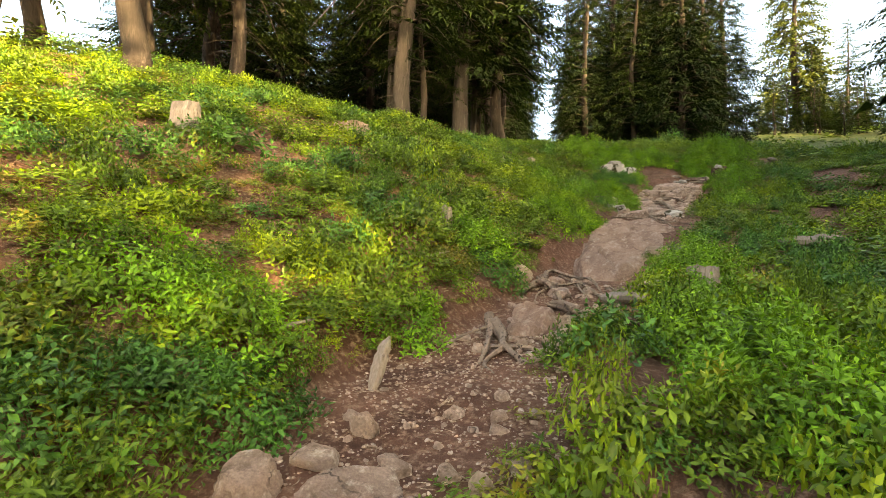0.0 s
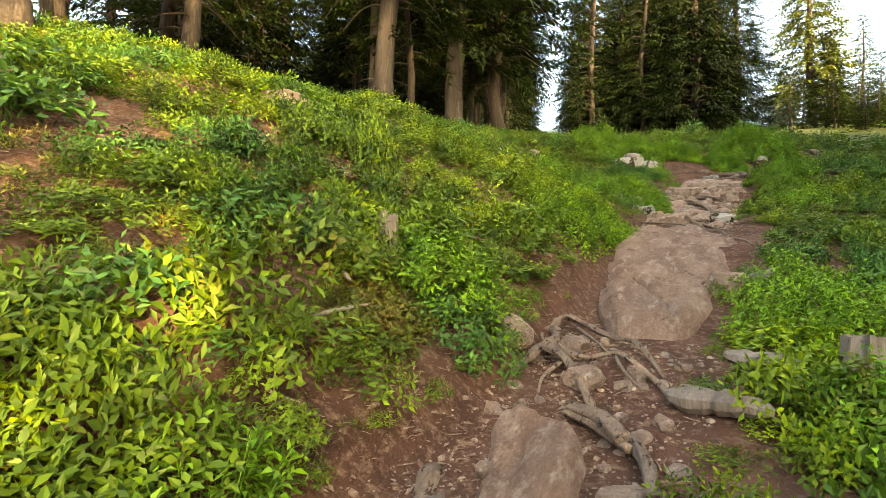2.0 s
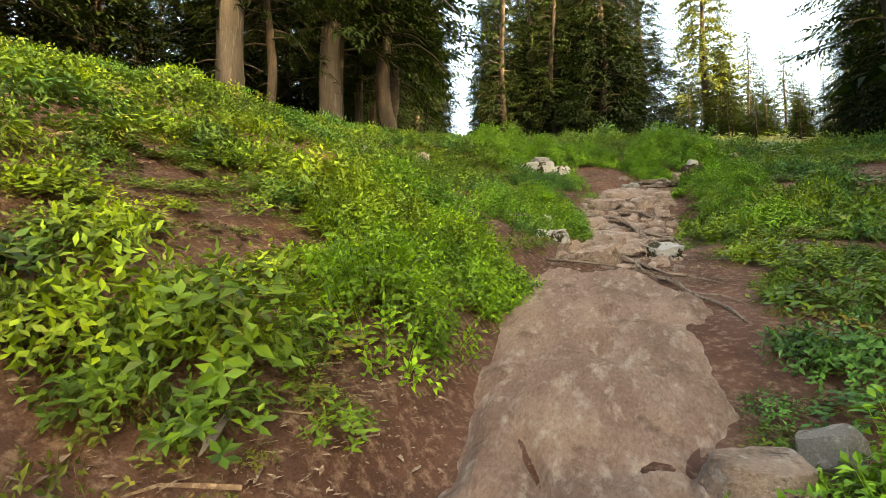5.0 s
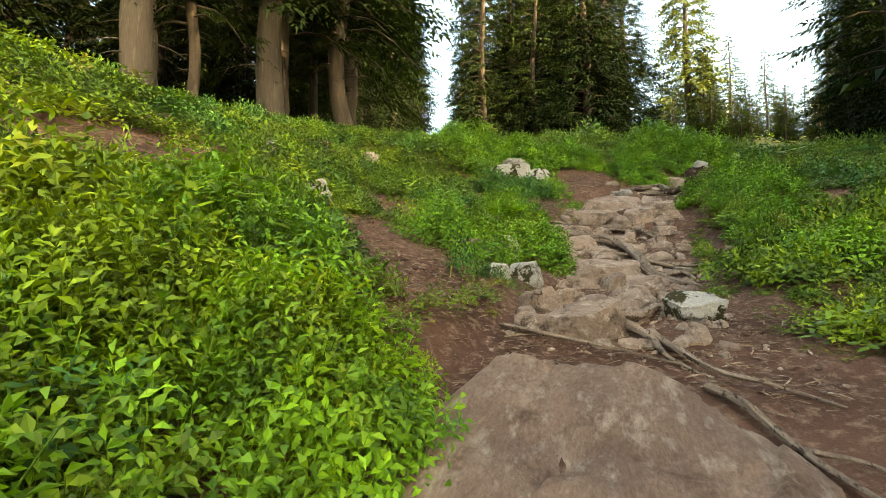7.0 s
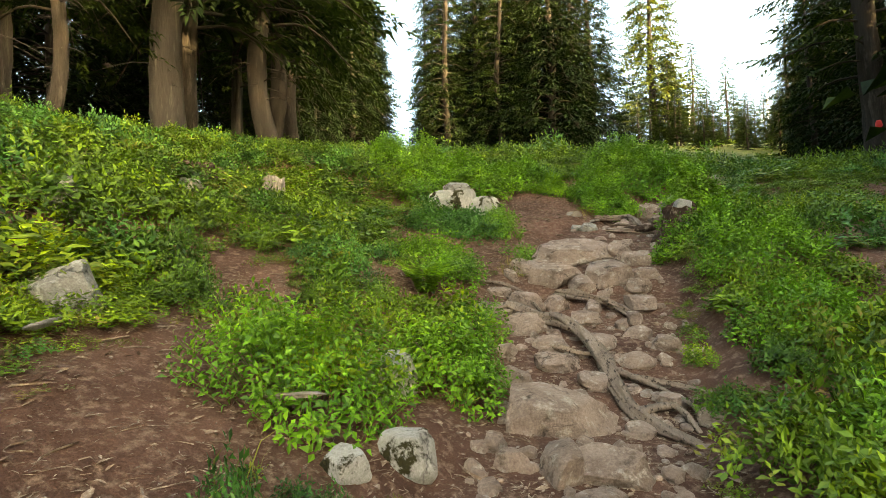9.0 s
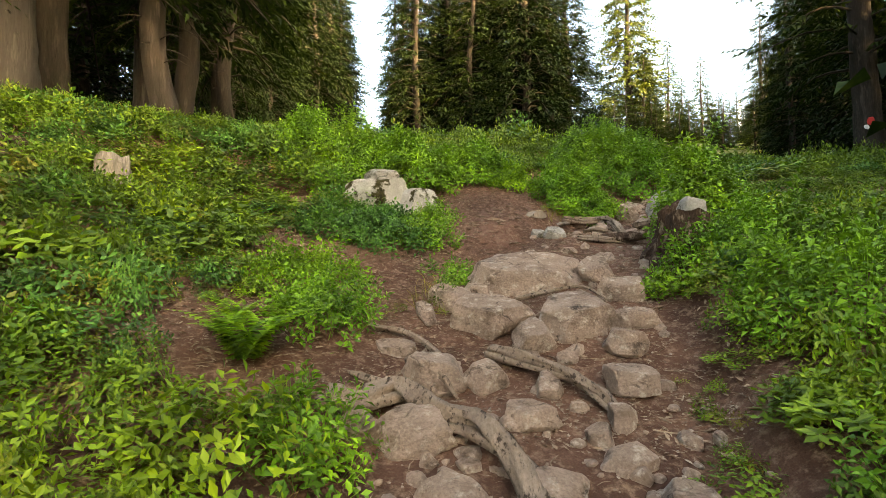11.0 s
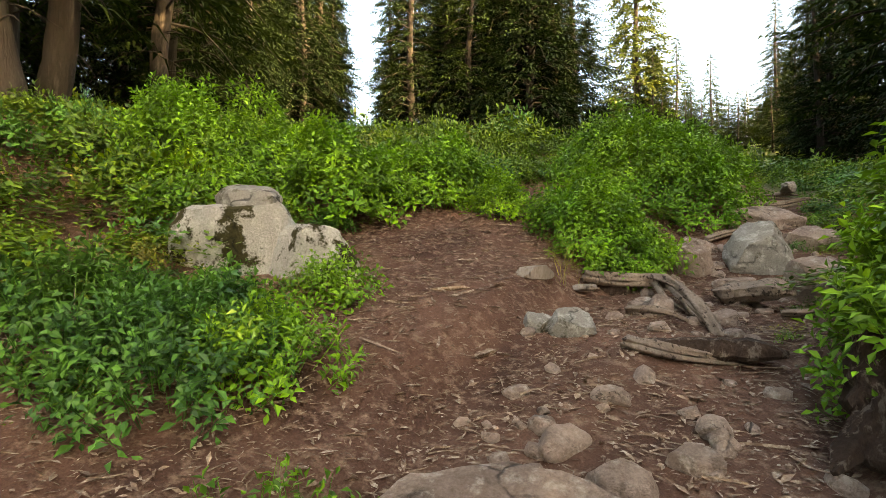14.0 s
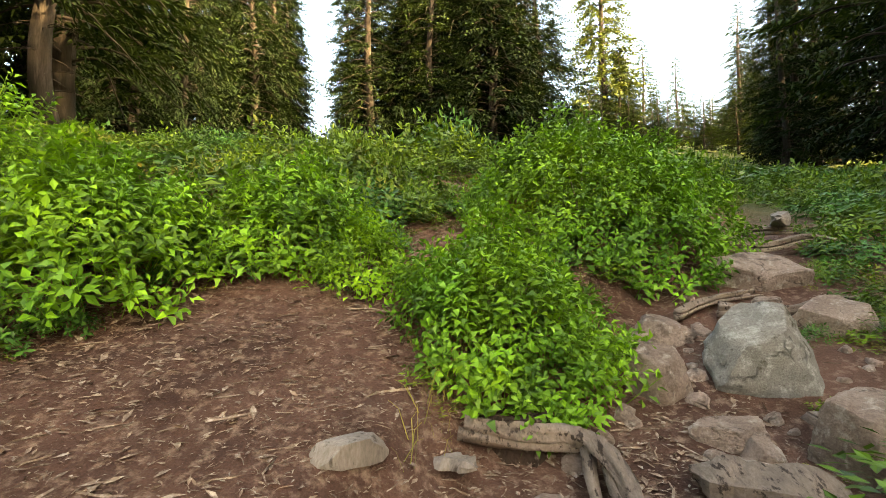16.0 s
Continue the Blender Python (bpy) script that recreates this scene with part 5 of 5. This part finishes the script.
def in_bare(n, x0, x1, y0, y1, edge=0.25):
    x, y = rng.uniform(x0, x1, n), rng.uniform(y0, y1, n)
    ok = bare(x, y) < edge
    x, y = x[ok], y[ok]
    return np.stack([x, y, ground_z(x, y)], 1)


pebbles = []
for s in range(5):
    V, F = rock_shape(s + 300, 1, 4, 0.1)
    pebbles.append((V * np.array([1, 0.8, 0.6]), F))
gravel = np.concatenate([on_trail(3200, 1.2, 4.6, 1.05), on_trail(900, 4.5, 7.2, 1.05), on_trail(800, 12.1, 16.5, 1.05), on_trail(600, 16.5, 21.5), on_trail(300, 21, 25)])
strewn("gravel", "loose brown gravel on the trail", "gravel", pebbles, gravel, lambda n: np.clip(rng.lognormal(-4.6, 0.5, n), 0.004, 0.035), PEBBLE)
cobbles = np.concatenate([on_trail(90, 1.2, 7.0, 0.95), on_trail(230, 12.2, 16.8, 0.95), on_trail(150, 16.8, 24, 0.9)])
strewn("cobbles", "fist-sized stones strewn on the trail", "stones", [(rock_shape(s + 350, 2, 7, 0.12)[0] * np.array([1, 0.8, 0.6]), ball(2)[1]) for s in range(5)], cobbles, lambda n: rng.uniform(0.03, 0.095, n), ROCK)


def stick(seed):
    g = np.random.default_rng(seed)
    return tube([(-0.5, 0, 0), (-0.1, g.uniform(-0.08, 0.08), 0.02), (0.2, g.uniform(-0.1, 0.1), 0.03), (0.5, g.uniform(-0.2, 0.2), 0)], [0.03, 0.028, 0.022, 0.01], sides=3, steps=1)


sticks = [stick(s) for s in range(5)]
litter = np.concatenate([in_bare(5200, -3.6, 0.8, 16.5, 24.5, 0.35), in_bare(2500, -4, 0, 11.5, 16.5, 0.3), in_bare(1400, -4, 0, 1, 9, 0.3), sow(6500, -4.5, -0.4, 1.5, 13, lambda x, y: 1 - 0.85 * cover(x, y)), sow(700, -4, 2, 13, 24, lambda x, y: 1 - 0.9 * cover(x, y))])
litter[:, 2] += 0.004
strewn("twig_litter", "dry twigs and bark bits scattered on the soil", "litter", sticks, litter, lambda n: np.clip(rng.lognormal(-2.75, 0.55, n), 0.02, 0.35), TWIG, 0.15)
chip = [(np.array([[0, 0, 0], [0.5, 0.16, 0.05], [1, 0.02, 0], [0.5, -0.17, 0.04]]) - np.array([0.5, 0, 0]), np.array([[0, 1, 2, 3]]))]
strewn("bark_chips", "flat brown bark chips and dead leaves", "litter", chip, np.concatenate([in_bare(42000, -3.6, 1.4, 16.5, 25, 0.4), in_bare(9000, -4.3, 0, 11.8, 16, 0.35), in_bare(6000, -2.6, -1.2, 4, 11, 0.2), sow(26000, -5, -0.35, 1.2, 14, lambda x, y: 1 - 0.7 * cover(x, y))]), lambda n: np.clip(rng.lognormal(-3.6, 0.55, n), 0.008, 0.1), TWIG, 0.35, 0.008)
blade = [(np.array([[-0.012, 0, 0], [0.012, 0, 0], [0.11 + 0.1 * s, 0.05, 0.7], [0.09 + 0.1 * s, 0.05, 0.7], [0.3 + 0.15 * s, 0.08, 0.88], [0.295 + 0.15 * s, 0.08, 0.885]]), np.array([[0, 1, 2, 3], [3, 2, 4, 5]])) for s in range(3)]
strewn("grass_tufts", "dry yellowish grass at the soil's edge", "grass", blade, np.concatenate([sow(6000, -2.4, -0.3, 17.5, 23.5, lambda x, y: (bumps(x, y, 0.4, 61) > 0.25) * 1.0, 0.0), sow(1600, -3, -0.4, 12.5, 16.5, lambda x, y: (bumps(x, y, 0.4, 62) > 0.3) * 1.0, 0.0)]), lambda n: rng.uniform(0.08, 0.26, n), GRASS, 0.5)

# ---- trees ----
tall_a = conifer("conifer", 11, 24, 0.26, 0.16, 3.7, 130, NEEDLE, BARK, "tall conifer with a bare lower trunk in the forest edge", 0.55, 26, density=7, sprays=FINE_SPRAYS)
tall_a.matrix_basis = pose(-8.65, 23.85, float(ground_z(-8.65, 23.85, False)))
tall_b = conifer("conifer", 12, 26, 0.34, 0.12, 4.2, 140, NEEDLE, BARK, "tall dark conifer in the forest", 0.6, 20, density=7, sprays=FINE_SPRAYS)
tall_b.matrix_basis = pose(-14.3, 34.2, float(ground_z(-14.3, 34.2, False)))
full_a = conifer("fir_tree", 13, 30, 0.4, 0.03, 5.2, 215, DARK_NEEDLE, BARK, "tall dense dark fir behind the ridge", 0.6, 4, density=10, sprays=MEDIUM_SPRAYS)
full_a.matrix_basis = pose(-1.5, 63, 15.0)
full_b = conifer("fir_tree", 14, 28, 0.34, 0.03, 3.7, 170, DARK_NEEDLE, BARK, "narrow dark fir tree in the forest", 0.5, 4, density=9, sprays=MEDIUM_SPRAYS)
full_b.matrix_basis = pose(-12.8, 65, 14.0)
slim = conifer("fir_tree", 15, 16, 0.2, 0.05, 3.0, 100, NEEDLE, BARK, "slender spire-shaped fir on the far slope", 0.4, 2, taper=1.0, density=8)
# added fir for rows out of view, there only to cast shade
screen = conifer("fir_tree", 19, 24, 0.3, 0.04, 4.4, 110, NEEDLE, BARK, "dense dark fir added out of view to block the sun", 0.5, 2, density=7, sprays=COARSE_SPRAYS)
screen.matrix_basis = pose(16, -30, float(ground_z(16, -30, False)))
slim.matrix_basis = pose(41.8, 173, 38)
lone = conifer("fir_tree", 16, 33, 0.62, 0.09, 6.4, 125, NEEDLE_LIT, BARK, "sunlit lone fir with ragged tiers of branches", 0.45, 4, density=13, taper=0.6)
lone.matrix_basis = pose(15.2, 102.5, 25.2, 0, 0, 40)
old = conifer("old_cedar", 17, 22, 0.36, 0.2, 4.0, 90, NEEDLE, GREYBARK, "old cedar with a thick grey furrowed trunk", 0.7, 18, density=7, sprays=FINE_SPRAYS)
old.matrix_basis = pose(-11.8, 18.9, float(ground_z(-11.8, 18.9, False)))
marked = conifer("conifer", 18, 24, 0.5, 0.16, 4.6, 90, NEEDLE, BARK, "big dark leaning conifer with a painted trail mark", 0.3, 8, lean=-0.06, density=9, sprays=FINE_SPRAYS)
marked.matrix_basis = pose(13.3, 38.2, 8.3)
part("trail_mark", rock_mesh("trail_mark", 3, (0.3, 0.1, 0.34), RED, 2), marked, "red painted mark").location = (-0.25, -0.5, 1.75)
part("trail_mark", rock_mesh("trail_mark", 4, (0.2, 0.1, 0.2), WHITE, 2), marked, "white painted mark").location = (-0.42, -0.5, 1.5)
# forest edge
stand(tall_a, -9.45, 25.25, 0.95, 130)
stand(old, -10.9, 18.1, 0.95, 70)
stand(tall_a, -10.75, 19.35, 0.7, 200, wide=0.75)
stand(old, -9.7, 21.3, 0.95, 150)
stand(tall_b, -10.4, 22.6, 1.0, 20)
stand(old, -10.9, 25.6, 0.5, 10)
stand(tall_a, -12.2, 31.6, 1.0, 40)
for x, y, s, r in ((-11.4, 7.2, 0.95, 0), (-13.9, 9.0, 0.85, 90), (-14.2, 5.4, 0.8, 200), (-16.5, 7.6, 0.9, 60), (-18, 11, 1.0, 140), (-15.5, 13.5, 1.0, 250), (-19.5, 16.0, 1.05, 20)):
    stand(tall_a, x, y, s, r)
g = np.random.default_rng(8)
for i in range(20):
    x, y = g.uniform(-36, -12.5), g.uniform(17, 58)
    if x > -14.5 - (y - 17) * 0.2:
        x -= 8
    stand((tall_b, full_b, tall_a, tall_b)[i % 4], x, y, g.uniform(0.75, 1.15), g.uniform(0, 360))
for x, y, s, r in ((-21.8, 67, 0.75, 40), (-24.5, 65, 0.85, 0), (-26.8, 64, 0.95, 70), (-30, 61, 1.0, 130)):
    stand(full_b, x, y, s, r)
stand(tall_a, -24.2, 61, 0.8, 0)
for x, y, s, r in ((-24.2, 62, 0.8, 20), (-27.5, 66, 0.95, 90), (-22.6, 70, 0.8, 160), (-31, 68, 1.0, 200), (-19.5, 48, 0.75, 250), (-24, 45, 0.85, 300), (-29, 52, 0.9, 40), (-18, 36, 0.7, 110), (-23.3, 67, 0.95, 330)):
    stand(full_a, x, y, s, r, None, 0.62)
# the dark group behind the ridge
stand(full_a, -15.0, 66, 0.95, 70, 14.8, 0.5)
for i, (x, y, s, r) in enumerate(((-12, 62, 1.05, 30), (-9, 66, 1.1, 80), (-6.5, 63, 1.0, 150), (-4, 66, 1.15, 220), (0.8, 65, 1.0, 300), (3.0, 73, 0.95, 10), (-2.5, 70, 1.1, 100), (-9.5, 71, 0.95, 190), (-6, 74, 1.0, 45))):
    stand((full_b, full_a, tall_b, full_a)[i % 4], x, y, s, r, 14.5 + 0.25 * (y - 63))
for x, y, s, r in ((-11.5, 79, 0.9, 15), (-7.5, 80, 1.0, 255), (-4.5, 81, 0.95, 135), (0.0, 79, 0.9, 45)):
    stand(full_a, x, y, s, r, 17.5)
for x, y, s, r in ((-26.2, 75, 0.95, 0), (-15.6, 75, 1.0, 140)):
    stand(full_b, x, y, s, r)
# low-branched firs that close the forest behind its edge
for x, y, s, r in ((-17.0, 24.5, 0.7, 60), (-18.5, 31.5, 0.75, 180)):
    stand(full_b, x, y, s, r, None, 1.15)
for x, y, s, r in ((-21.6, 60, 0.85, 25), (-24.6, 57, 0.9, 145), (-22.8, 66, 0.95, 265)):
    stand(full_a, x, y, s, r, None, 0.95)
# young firs that hide the ground beyond the ridge
for i in range(22):
    x, y = 7.5 + 1.35 * i + g.uniform(-0.5, 0.5), 84 + g.uniform(-4, 5)
    stand(slim, x, y, g.uniform(0.22, 0.5), g.uniform(0, 360), None, 1.5)
# the far firs
for x, y, z, s, r in ((16.8, 100, 24, 0.95, 0), (18.5, 104, 25, 0.8, 90), (37.7, 172.7, 36, 1.35, 40), (46.6, 164, 34, 1.2, 120), (33, 165, 34, 1.1, 10), (28, 150, 32, 1.0, 70), (24, 140, 30, 1.0, 200), (13, 120, 26, 0.9, 20), (50.5, 175, 36, 1.0, 30)):
    stand(slim, x, y, s, r, z, 1.25)
for i in range(26):
    t = g.uniform(0, 1)
    x, y = 24 + 62 * t + g.uniform(0, 22), 62 + 190 * t + g.uniform(-6, 6)
    stand((slim, full_b, slim)[i % 3], x, y, g.uniform(0.75, 1.15) * (1, 0.6, 1.1)[i % 3], g.uniform(0, 360), 12 + 42 * t, 1.2)
for x, y, s, r in ((22, 62, 0.8, 0), (25.5, 66, 0.9, 60), (30, 71, 0.95, 120), (33, 88, 0.9, 180), (38, 93, 0.95, 240), (36.5, 106, 0.85, 300), (46, 128, 0.85, 30), (52, 136, 0.95, 90), (58, 150, 0.9, 150), (66, 175, 0.9, 210), (76, 200, 0.9, 270), (85, 226, 0.9, 330)):
    stand(full_b, x, y, s, r, None, 1.25)
for x, y, s, r in ((18.4, 47, 0.95, 0), (17.5, 41, 1.0, 120), (22, 52, 0.9, 200), (20, 60, 0.7, 280)):
    stand(full_b, x, y, s, r)
for x, y, z, s, r in ((28.9, 134, 31, 1.6, 10), (32.4, 136, 31, 1.1, 80), (36.1, 135, 31, 1.35, 150), (26.5, 138, 32, 0.7, 220), (39.5, 140, 32, 0.75, 290)):
    stand(slim, x, y, s, r, min(z, float(ground_z(x, y, False)) - 0.3), 1.1)
for i in range(22):
    u = ((i * 0.618) % 1.0)
    d = (0.72, 0.86, 1.0)[i % 3]
    stand((full_b, slim, full_b)[i % 3], -0.6 + (56 + 42 * u) * d, 18 + 163 * d, (0.62, 1.0, 0.7)[i % 3] * g.uniform(0.85, 1.15), g.uniform(0, 360), min(5 + (30 + 44 * u) * d * (0.55 if i % 2 else 0.85), float(ground_z(-0.6 + (56 + 42 * u) * d, 18 + 163 * d, False)) - 0.3), 1.3)
# unseen forest behind and beside the walker; screen firs added to block the sun
for i in range(28):
    y = -27 + 54 * i / 27
    high = 1.05 if y < -9 else 1.9
    stand(screen, 13.5 + g.uniform(0, 3), y + g.uniform(-0.5, 0.5), high * 0.52 * g.uniform(0.9, 1.12), g.uniform(0, 360), None, 1.35)
# taller unseen row, added to keep the sun off the dark group
for i in range(10):
    stand(screen, 28 + g.uniform(0, 8), 18 + 4.4 * i, 1.3, g.uniform(0, 360), None, 1.3)
for i in range(9):
    stand(screen, 20 + g.uniform(0, 3), -7 + 4.5 * i, 0.95, g.uniform(0, 360), None, 1.3)
for i in range(6):
    stand((tall_b, full_b)[i % 2], g.uniform(-18, 10), g.uniform(-22, -12), g.uniform(0.7, 0.9), g.uniform(0, 360))

# lift tower, cable and chairs on the far slope
pylon = thing("lift_pylon", (41.6, 191.8, 38), "thin pale steel pole on the far slope", "pole")
part("mast", tube_mesh("mast", [(0, 0, -2), (0, 0, 8), (0, 0, 17)], [0.3, 0.28, 0.24], STEEL, sides=10, steps=3), pylon)
part("head", tube_mesh("head", [(-0.8, 0, 17), (0, 0, 17.2), (0.8, 0, 17)], [0.35, 0.45, 0.35], STEEL, sides=8, steps=3), pylon)
tower = thing("lift_tower", (81.8, 239, 56), "distant ski lift tower", "pole")
part("mast", tube_mesh("mast", [(0, 0, -4), (0, 0, 8), (0, 0, 19)], [0.5, 0.45, 0.35], STEEL, sides=10, steps=3), tower)
for x, y, z in ((67.1, 204.3, 53.3), (71.2, 205.6, 53.2)):
    chair = thing("lift_chair", (x, y, z), "white ski lift chair hanging from its cable", "chair", "chairs of the ski lift")
    part("hanger", tube_mesh("hanger", [(-1.8, 0, 2.4), (0, 0, 2.4), (0, 0, 0)], [0.1, 0.1, 0.1], WHITE, sides=6, steps=3), chair)
    part("seat", tube_mesh("seat", [(-1.1, 0, -0.6), (0, 0, -0.7), (1.1, 0, -0.6)], [0.16, 0.16, 0.16], WHITE, sides=6, steps=3), chair)
    part("side_frame", tube_mesh("side_frame", [(-1.1, 0, -0.6), (-1.2, 0, 0.4), (0, 0, 0.9), (1.2, 0, 0.4), (1.1, 0, -0.6)], [0.1] * 5, WHITE, sides=6, steps=3), chair)
